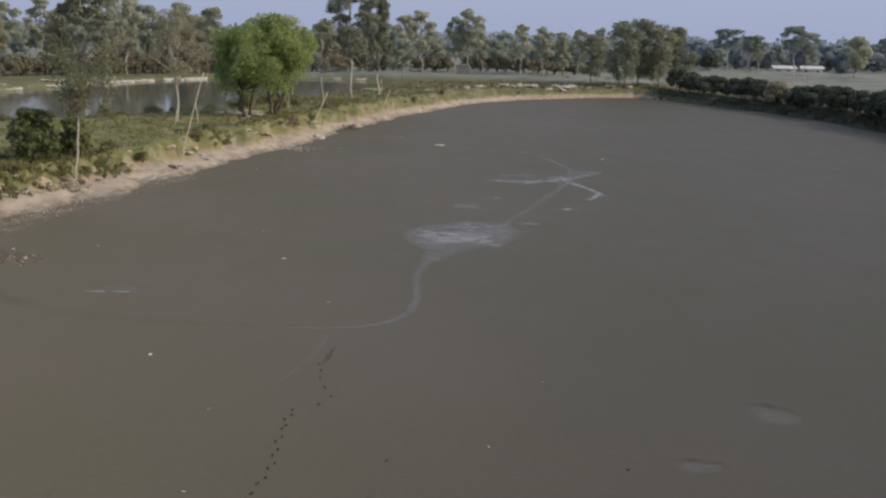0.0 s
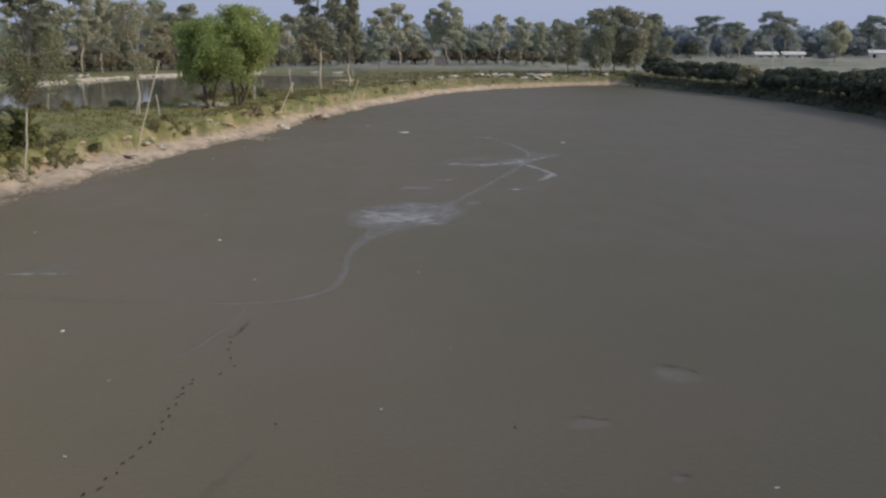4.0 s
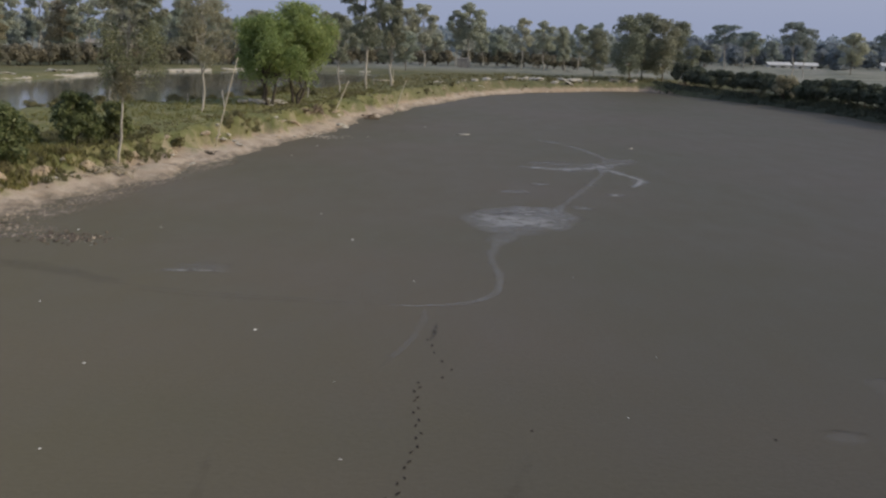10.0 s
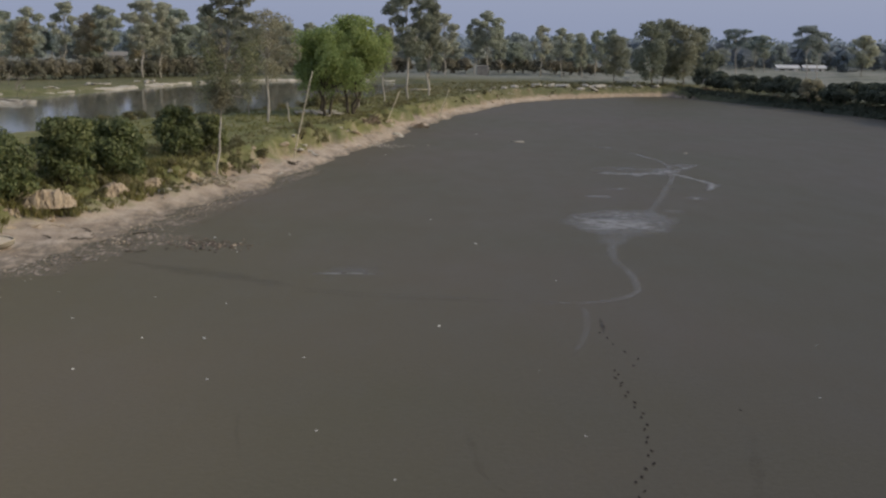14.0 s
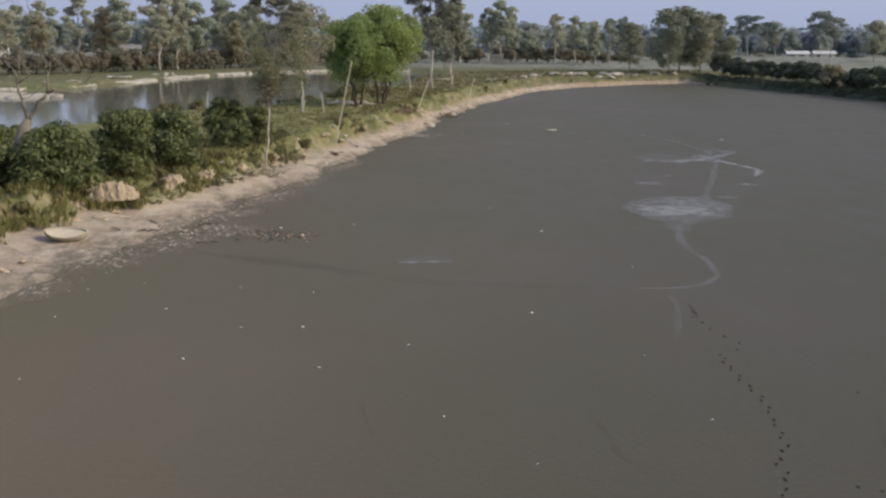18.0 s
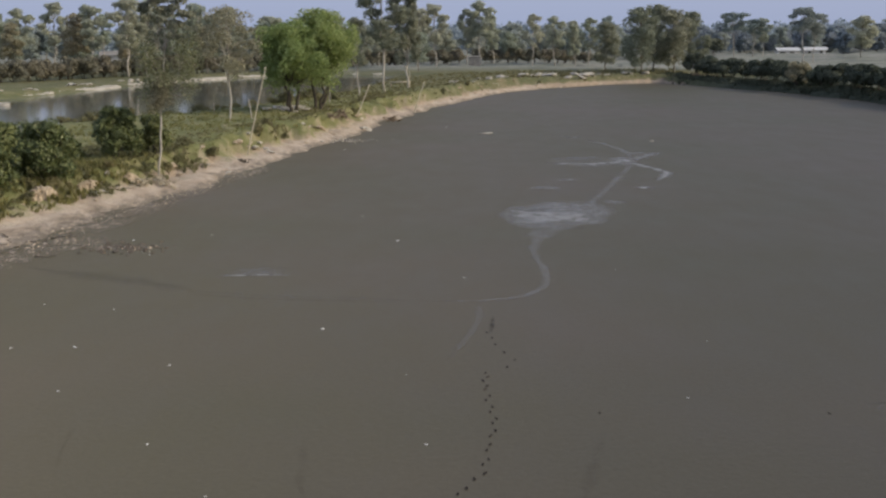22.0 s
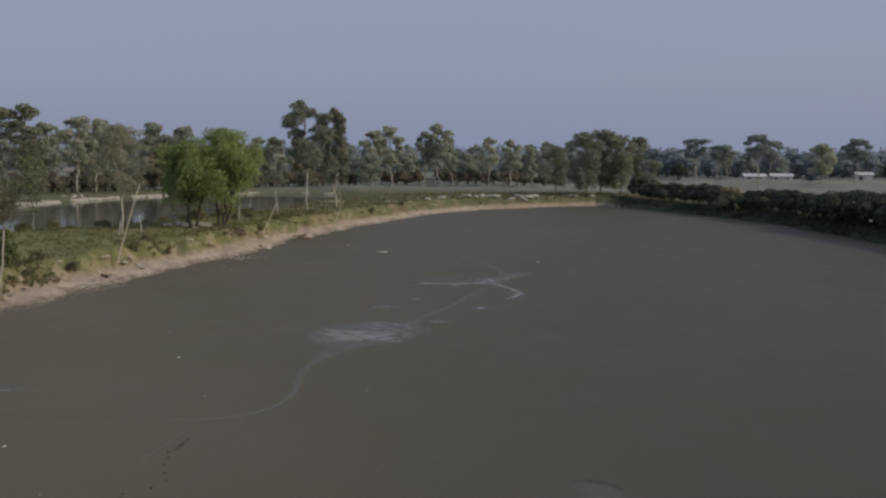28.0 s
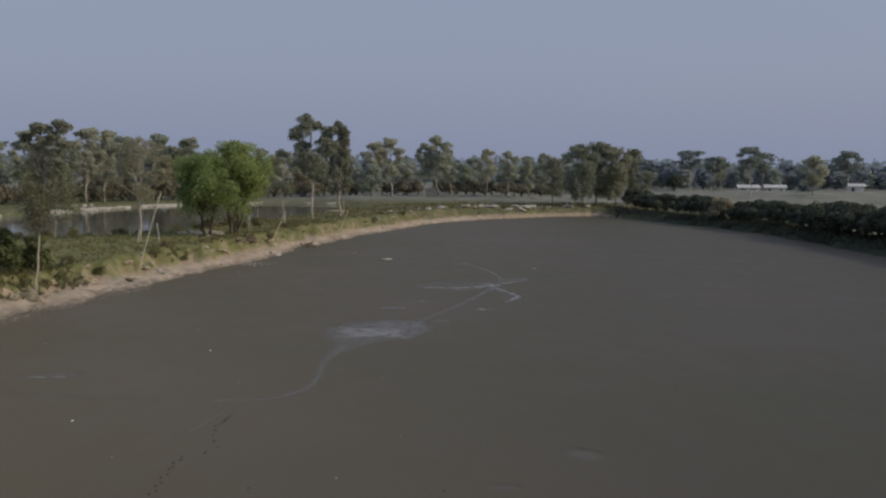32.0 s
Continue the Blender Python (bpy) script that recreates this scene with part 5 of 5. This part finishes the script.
# poles, posts, platform
def pole(name, a, b_, r0, r1, material, label, category="pole", group=""):
    g = Geo()
    a, b_ = Vector(a), Vector(b_)
    n_ = 7
    g.tube([(b_ - a) * (k / n_) + Vector((rng.normal(), rng.normal(), 0)) * 0.012 for k in range(n_ + 1)], np.linspace(r0, r1, n_ + 1) * 1.0, 7)
    ob = part(name, g, material, None, "", True)
    ob.location = a
    return tagged(ob, label, category, group)


pole("bamboo_pole", (-14.0, 76.9, height(-14.0, 76.9) - 0.3), (-12.9, 80.0, 6.6), 0.055, 0.035, BAMBOO, "tall weathered bamboo pole leaning on the bank", group="leaning poles on the bank")
pole("bamboo_pole", (-8.6, 107.8, height(-8.6, 107.8) - 0.3), (-7.3, 110.0, 3.9), 0.07, 0.05, BAMBOO, "weathered bamboo pole leaning on the bank", group="leaning poles on the bank")
pole("bamboo_pole", (-3.3, 124.0, height(-3.3, 124.0) - 0.3), (-2.0, 126.0, 3.5), 0.06, 0.045, BAMBOO, "weathered bamboo pole leaning on the bank", group="leaning poles on the bank")
for x, y, h, lean in ((-27.2, 96.8, 1.5, 0.15), (-20.9, 99.5, 0.9, 0.0), (-16.2, 92.5, 1.7, -0.25), (-18.0, 91.6, 1.2, 0.2), (-11.6, 112, 1.6, 0.1), (-14.8, 137, 2.0, 0.05), (37.5, 198.5, 2.2, 0.5), (43.5, 192, 2.0, 0.9)):
    z = height(x, y)
    pole("post", (x, y, z - 0.3), (x + lean, y, z + h), 0.06, 0.045, PALE_BARK, "short pale wooden post at the water's edge", "post", "posts by the water")
bench = empty("platform", pose(-5.55, 146, height(-5.55, 146)))
zt = 0.62
for k in range(9):
    g = Geo()
    g.tube([(-1.4, -0.8 + 0.2 * k, zt), (1.4, -0.8 + 0.2 * k, zt + 0.02)], [0.05, 0.045], 6)
    part("bamboo_slat", g, BAMBOO, bench, "", True)
for x in (-1.25, 1.25):
    for y, h in ((-0.7, zt), (0.7, zt + (1.4 if x > 0 else 0))):
        g = Geo()
        g.tube([(x, y, -0.3), (x, y, h)], [0.06, 0.05], 6)
        part("leg", g, BAMBOO, bench, "", True)
tagged(bench, "low pale bamboo platform on four legs in the grass", "platform")
white = lay("white_marker", ROCKS[2], -7.9, 106.2, height(-7.9, 106.2) + 0.25, (0.5, 0.3, 0.6), "white stone block set on the bank", "stone")

# exposed roots and brush on the scarp
def root_clump(x, y, s, material, label, seed):
    r = np.random.default_rng(seed)
    g = Geo()
    for k in range(30):
        a = r.uniform(0, 6.28)
        p = np.array((r.normal() * 0.35, r.normal() * 0.35, r.uniform(0.0, 0.5))) * s
        q = p + np.array((math.cos(a), math.sin(a), r.uniform(-0.5, 0.5))) * s * r.uniform(0.4, 0.9)
        limb(g, p, q, 0.05 * s, 0.012 * s, r, 0.12, 4)
    ob = part("root_clump", g, material)
    ob.location = (x, y, height(x, y))
    return tagged(ob, label, "roots")


root_clump(-9.4, 100.3, 1.1, ROOT, "brown tangle of exposed roots on the bank edge", 701)
root_clump(-5.2, 113.0, 1.2, ROOT, "brown tangle of exposed roots on the bank edge", 702)
root_clump(-13.7, 74.0, 0.55, DARK_BARK, "dark stump with broken roots on the pale beach", 703)
root_clump(-16.4, 62.6, 0.9, BAMBOO, "pale tangle of roots at the foot of a slim tree", 704)
root_clump(-17.4, 61.6, 0.8, BAMBOO, "pale tangle of roots at the foot of a slim tree", 705)
root_clump(-10.0, 97.6, 0.8, ROOT, "brown tangle of exposed roots on the bank edge", 706)
root_clump(44.5, 191.0, 1.3, ROOT, "brush heap at the pond corner", 707)

# ---- buildings far off ----
WALL_GREY = simple("weathered_grey_render", (0.20, 0.185, 0.165), (0.30, 0.28, 0.25), 1.5, 0.9, 0.1, 0.1)

def house(name, x, y, w_, d_, h_, rz, roof_mat, wall_mat, doors, label, eave=0.6):
    root = empty(name, Matrix.LocRotScale((x, y, height(x, y)), Euler((0, 0, rz)), None))
    t_ = 0.25
    g = Geo()
    g.box((0, d_ / 2 - t_ / 2, h_ / 2), (w_, t_, h_))
    part("back_wall", g, wall_mat, root)
    for sg in (-1, 1):
        g = Geo()
        g.box((sg * (w_ / 2 - t_ / 2), 0, h_ / 2), (t_, d_ - 2 * t_, h_))
        part("side_wall", g, wall_mat, root)
    edges = sorted([(-w_ / 2, -w_ / 2)] + [(dx - dw / 2, dx + dw / 2) for dx, dw in doors] + [(w_ / 2, w_ / 2)])
    for (a0, a1), (b0, b1) in zip(edges, edges[1:]):
        if b0 - a1 > 0.05:
            g = Geo()
            g.box(((a1 + b0) / 2, -d_ / 2 + t_ / 2, h_ / 2), (b0 - a1, t_, h_))
            part("front_wall", g, wall_mat, root)
    for dx, dw in doors:
        g = Geo()
        g.box((dx, -d_ / 2 + t_ / 2, h_ - 0.2), (dw, t_, 0.4))
        part("lintel", g, wall_mat, root)
        # near-black panel in the opening stands in for the shade inside
        g = Geo()
        g.box((dx, -d_ / 2 + 0.4, (h_ - 0.4) / 2), (dw, 0.06, h_ - 0.4))
        part("doorway_shade", g, DARK_GAP, root)
    g = Geo()
    W_, D_ = w_ / 2 + eave, d_ / 2 + eave
    up_ = 0.9 if eave > 0.3 else 0.15
    g.add([(-W_, -D_, h_), (W_, -D_, h_), (W_, D_, h_), (-W_, D_, h_), (-W_, 0, h_ + up_), (W_, 0, h_ + up_),
           (-W_, -D_, h_ + 0.12), (W_, -D_, h_ + 0.12), (W_, D_, h_ + 0.12), (-W_, D_, h_ + 0.12), (-W_, 0, h_ + up_ + 0.12), (W_, 0, h_ + up_ + 0.12)],
          [(6, 7, 11, 10), (10, 11, 8, 9), (0, 4, 5, 1), (4, 3, 2, 5), (0, 1, 7, 6), (2, 3, 9, 8), (0, 6, 10, 4), (4, 10, 9, 3), (1, 5, 11, 7), (5, 2, 8, 11)])
    part("roof", g, roof_mat, root)
    return tagged(root, label, "building")


house("farm_shed", 115.5, 366, 7, 3.5, 1.9, 0.05, ROOF_TIN, WALL_PLASTER, [(-2.0, 1.8), (1.2, 1.8)], "long low white farm shed with a pale tin roof")
house("farm_shed", 126, 370, 7, 2.5, 1.0, 0.02, ROOF_TIN, WALL_PLASTER, [(-2, 1.0), (2, 1.0)], "low white outbuilding beside the long shed")
house("farmhouse", 152, 364, 5, 3, 1.6, -0.1, ROOF_TIN, WALL_PLASTER, [(-1.2, 1.0)], "small white farmhouse among far trees")
house("farmhouse", -116, 275, 5, 4, 2.6, 0.3, WALL_GREY, WALL_PLASTER, [(0, 1.2)], "small white farmhouse among far trees")
house("farmhouse", -78, 262, 6, 3.5, 2.6, 0.2, WALL_GREY, WALL_PLASTER, [(-1.5, 1.2), (2, 1.2)], "small white farmhouse behind the orchard row")
house("pump_house", 7.2, 240, 2.4, 2.4, 1.9, 0.0, WALL_GREY, WALL_GREY, [], "small pale brick pump house by the far track", 0.1)

# ---- grass ----
def tufts(name, count, box, keep, hgt, seed, label, blades=5, wide=0.05, material=TUFT):
    r = np.random.default_rng(seed)
    x, y = r.uniform(box[0], box[1], count), r.uniform(box[2], box[3], count)
    d, w_ = outside(x, y, MUD_SHORE), outside(x, y, WATER_SHORE)
    z = land(x, y)
    ok = keep(x, y, z, d, w_, r)
    x, y, z = x[ok], y[ok], z[ok]
    k = len(x)
    big = 0.6 + 0.9 * np.clip(0.5 + 0.7 * fnoise(x, y, 0.25, 2), 0, 1)
    base = np.repeat(np.stack([x, y, z - 0.03], 1), blades, 0) + np.c_[r.normal(size=(k * blades, 2)) * 0.10, np.zeros(k * blades)]
    a = r.uniform(0, 6.28, k * blades)
    H_ = hgt * np.repeat(big, blades) * r.uniform(0.5, 1.3, k * blades)
    out = np.stack([np.cos(a), np.sin(a), 0 * a], 1)
    side = np.stack([-np.sin(a), np.cos(a), 0 * a], 1) * wide
    tip = base + out * (H_ * 0.45)[:, None] + np.c_[np.zeros((k * blades, 2)), H_]
    mid = base + out * (H_ * 0.15)[:, None] + np.c_[np.zeros((k * blades, 2)), H_ * 0.55]
    q = np.stack([base, mid + side, tip, mid - side], 1).reshape(-1, 3)
    g = Geo()
    g.v, g.n = [q], len(q)
    g.f = [(4 * i, 4 * i + 1, 4 * i + 2, 4 * i + 3) for i in range(k * blades)]
    return tagged(part(name, g, material), label, "grass", kind="stuff")


tufts("grass", 4500, (-32, -2, 36, 130), lambda x, y, z, d, w_, r: (d > 0.8) & (d < 18) & (w_ > 0.6) & (z > 0.62 + 0.5 * r.random(len(x))), 0.22, 801, "rough green and straw-coloured grass on the bank")
tufts("grass", 7000, (-20, 45, 120, 215), lambda x, y, z, d, w_, r: (d > 0.7) & (d < 22) & (w_ > 0.6) & (z > 0.6 + 0.5 * r.random(len(x))), 0.26, 802, "rough olive grass on the far bank", 4, 0.09, WEED)
# dark blades deepen the painted shade on the bank under the orchard row
tufts("grass", 24000, (40, 66, 70, 196), lambda x, y, z, d, w_, r: (d > 0.1) & (d < 6.5), 0.42, 803, "rough grass below the orchard row, coloured dark as shade", 4, 0.10, LEAF_HEDGE)

tufts("grass", 9000, (-31, -13, 34, 70), lambda x, y, z, d, w_, r: (d > 0.9) & (d < 11) & (z > 0.40 + 0.30 * r.random(len(x))) & (fnoise(x, y, 0.45, 2) > -0.15) & ~((x > -23.6) & (x < -20.2) & (y > 41) & (y < 44.4)), 0.22, 804,
      "short olive and brown grass on the bank slope", 6, 0.05, WEED)
tufts("grass", 5000, (-26, -5, 55, 130), lambda x, y, z, d, w_, r: (d > 1.2) & (d < 6) & (z > 0.75 + 0.30 * r.random(len(x))) & (fnoise(x + 5, y, 0.3, 2) > 0.0), 0.24, 805,
      "short olive and brown grass on the bank slope", 6, 0.06, WEED)
tufts("grass", 2600, (-29, -16, 38, 62), lambda x, y, z, d, w_, r: (d > 2.4) & (d < 8) & (z > 0.42) & (fnoise(x, y + 7, 0.5, 2) > -0.35), 0.34, 806, "dark green weedy grass under the bushes", 7, 0.05, TUFT)
scatter("dark_clods", 60, lambda r: (-18.0 + r.normal() * 1.2, 45.8 + r.normal() * 1.2), 0.07, DARK_CLOD, "dark wet crumbs along the mud edge", "clods", 607)
scatter("beach_crumbs", 420, lambda r: (lambda y: (np.interp(y, [28, 34, 39, 44, 50, 60], [-24.0, -22.3, -21.2, -20.0, -18.6, -16.8]) + r.normal() * 1.1, y))(r.uniform(28, 60)), 0.05, CLOD, "dry crumbs of silt strewn on the beach", "litter", 608)

# low weeds and scrub on the scarp edge
W_A = bush(91, 0.55, 0.55, 0.0, 420, 0.07, WEED, "weed_clump", "low olive-brown weed clump on the bank edge", "weed clumps on the bank", 9, 2)
place(W_A, -17.0, 66.3)
W_B = bush(92, 0.6, 0.5, 0.0, 440, 0.08, WEED, "weed_clump", "low straw-green weed clump on the bank edge", "weed clumps on the bank", 9, 2)
place(W_B, -15.6, 73.4)
for k in range(38):
    i = rng.integers(2, 16)
    t = rng.random()
    (ax, ay), (bx, by) = MUD_SHORE[i], MUD_SHORE[i + 1]
    dx, dy = bx - ax, by - ay
    L = math.hypot(dx, dy)
    off = rng.uniform(1.9, 4.2) + 2.2 * math.exp(-((ay - 43) / 8) ** 2)
    px, py = ax + dx * t - dy / L * off, ay + dy * t + dx / L * off
    if height(px, py) > 0.8 and not (-24.5 < px < -20 and 41 < py < 46):
        clone(W_A if k % 3 else W_B, px, py, rng.uniform(0.5, 1.25), rng.uniform(0, 6.28), rng.uniform(0.5, 1.1))
for x, y, s in ((-16.2, 114, 1.8), (-15, 121, 1.6), (-13.0, 114.5, 1.5), (-12, 119, 1.4)):
    clone(W_B, x, y, s, rng.uniform(0, 6.28), s * 1.3)

# pale bare silt strips along the far shore of the water
BAR_SILT = simple("pale_dry_silt", (0.33, 0.295, 0.23), (0.52, 0.475, 0.39), 0.9, 0.95, 0.1, 0.5, 0.05)
for k, path in enumerate(([(-64, 121.5), (-56, 120.8), (-49.5, 119.6)], [(-58, 123.8), (-53, 122.4), (-48.8, 122.6)], [(-104, 115.2), (-90, 120.4), (-78, 125.2)], [(-74, 126.8), (-65, 131.0), (-57.5, 135.4)], [(-55.4, 138.6), (-53.4, 145.0), (-51.6, 151.6)], [(-51.0, 154.0), (-50.0, 160.0), (-48.9, 166.4)],
                          [(-48.2, 169.4), (-46.4, 176.0), (-44.2, 183.0)], [(-43.4, 185.4), (-41.2, 190.4), (-38.0, 196.6)], [(-36.4, 199.0), (-31.6, 205.2), (-25.0, 209.6)], [(-22, 211.0), (-16, 209.6), (-11, 207.6)])):
    p = np.array(path)
    cum = np.r_[0, np.cumsum(np.hypot(*np.diff(p, axis=0).T))]
    sl = np.linspace(0, cum[-1], 44)
    X, Y = np.interp(sl, cum, p[:, 0]), np.interp(sl, cum, p[:, 1])
    dx, dy = np.gradient(X), np.gradient(Y)
    L = np.hypot(dx, dy)
    end = np.clip(np.minimum(np.arange(44), 43 - np.arange(44)) / 6, 0.02, 1) ** 0.6
    wi = (1.5 + 0.8 * fnoise(sl * 0.5 + 31 * k, sl * 0, 1.0, 3)) * end
    sh = 0.5 * fnoise(sl * 0.4 + 11 * k, sl * 0 + 4, 1.0, 2)
    vs = []
    for i in range(44):
        for o, q in ((-1, -0.45), (-0.7, 0.05), (-0.2, 0.16), (0.4, 0.20), (0.8, 0.10), (1, -0.45)):
            ox = o * wi[i] + sh[i] + 0.6
            vs.append((X[i] - dy[i] / L[i] * ox - X[0], Y[i] + dx[i] / L[i] * ox - Y[0], q * (0.6 + 0.7 * hash2(np.array(i * 7 + k), np.array(int(o * 10)))) if q > 0 else q))
    g = Geo()
    g.add(vs, [(6 * i + j, 6 * i + j + 1, 6 * i + j + 7, 6 * i + j + 6) for i in range(43) for j in range(5)])
    ob = part("silt_bar", g, BAR_SILT, None, "", True)
    ob.location = (X[0], Y[0], WATER_Z + 0.16)
    tagged(ob, "low pale bar of dry silt at the water's far shore", "silt bank", "silt bars on the far shore")

# low green weeds along the near edge of the water
for k, (x, y) in enumerate(along([(-32.0, 86.5), (-30.4, 91.8), (-26.9, 100.6), (-23.6, 104.0), (-20.6, 110.0), (-17.8, 116.6), (-15.2, 123.0), (-12.9, 132.6)], 1.6)):
    s = rng.uniform(0.8, 1.7)
    clone(W_B if k % 4 else W_A, x + rng.normal() * 0.6, y + rng.normal() * 0.6, s, rng.uniform(0, 6.28), s * rng.uniform(0.7, 1.3))
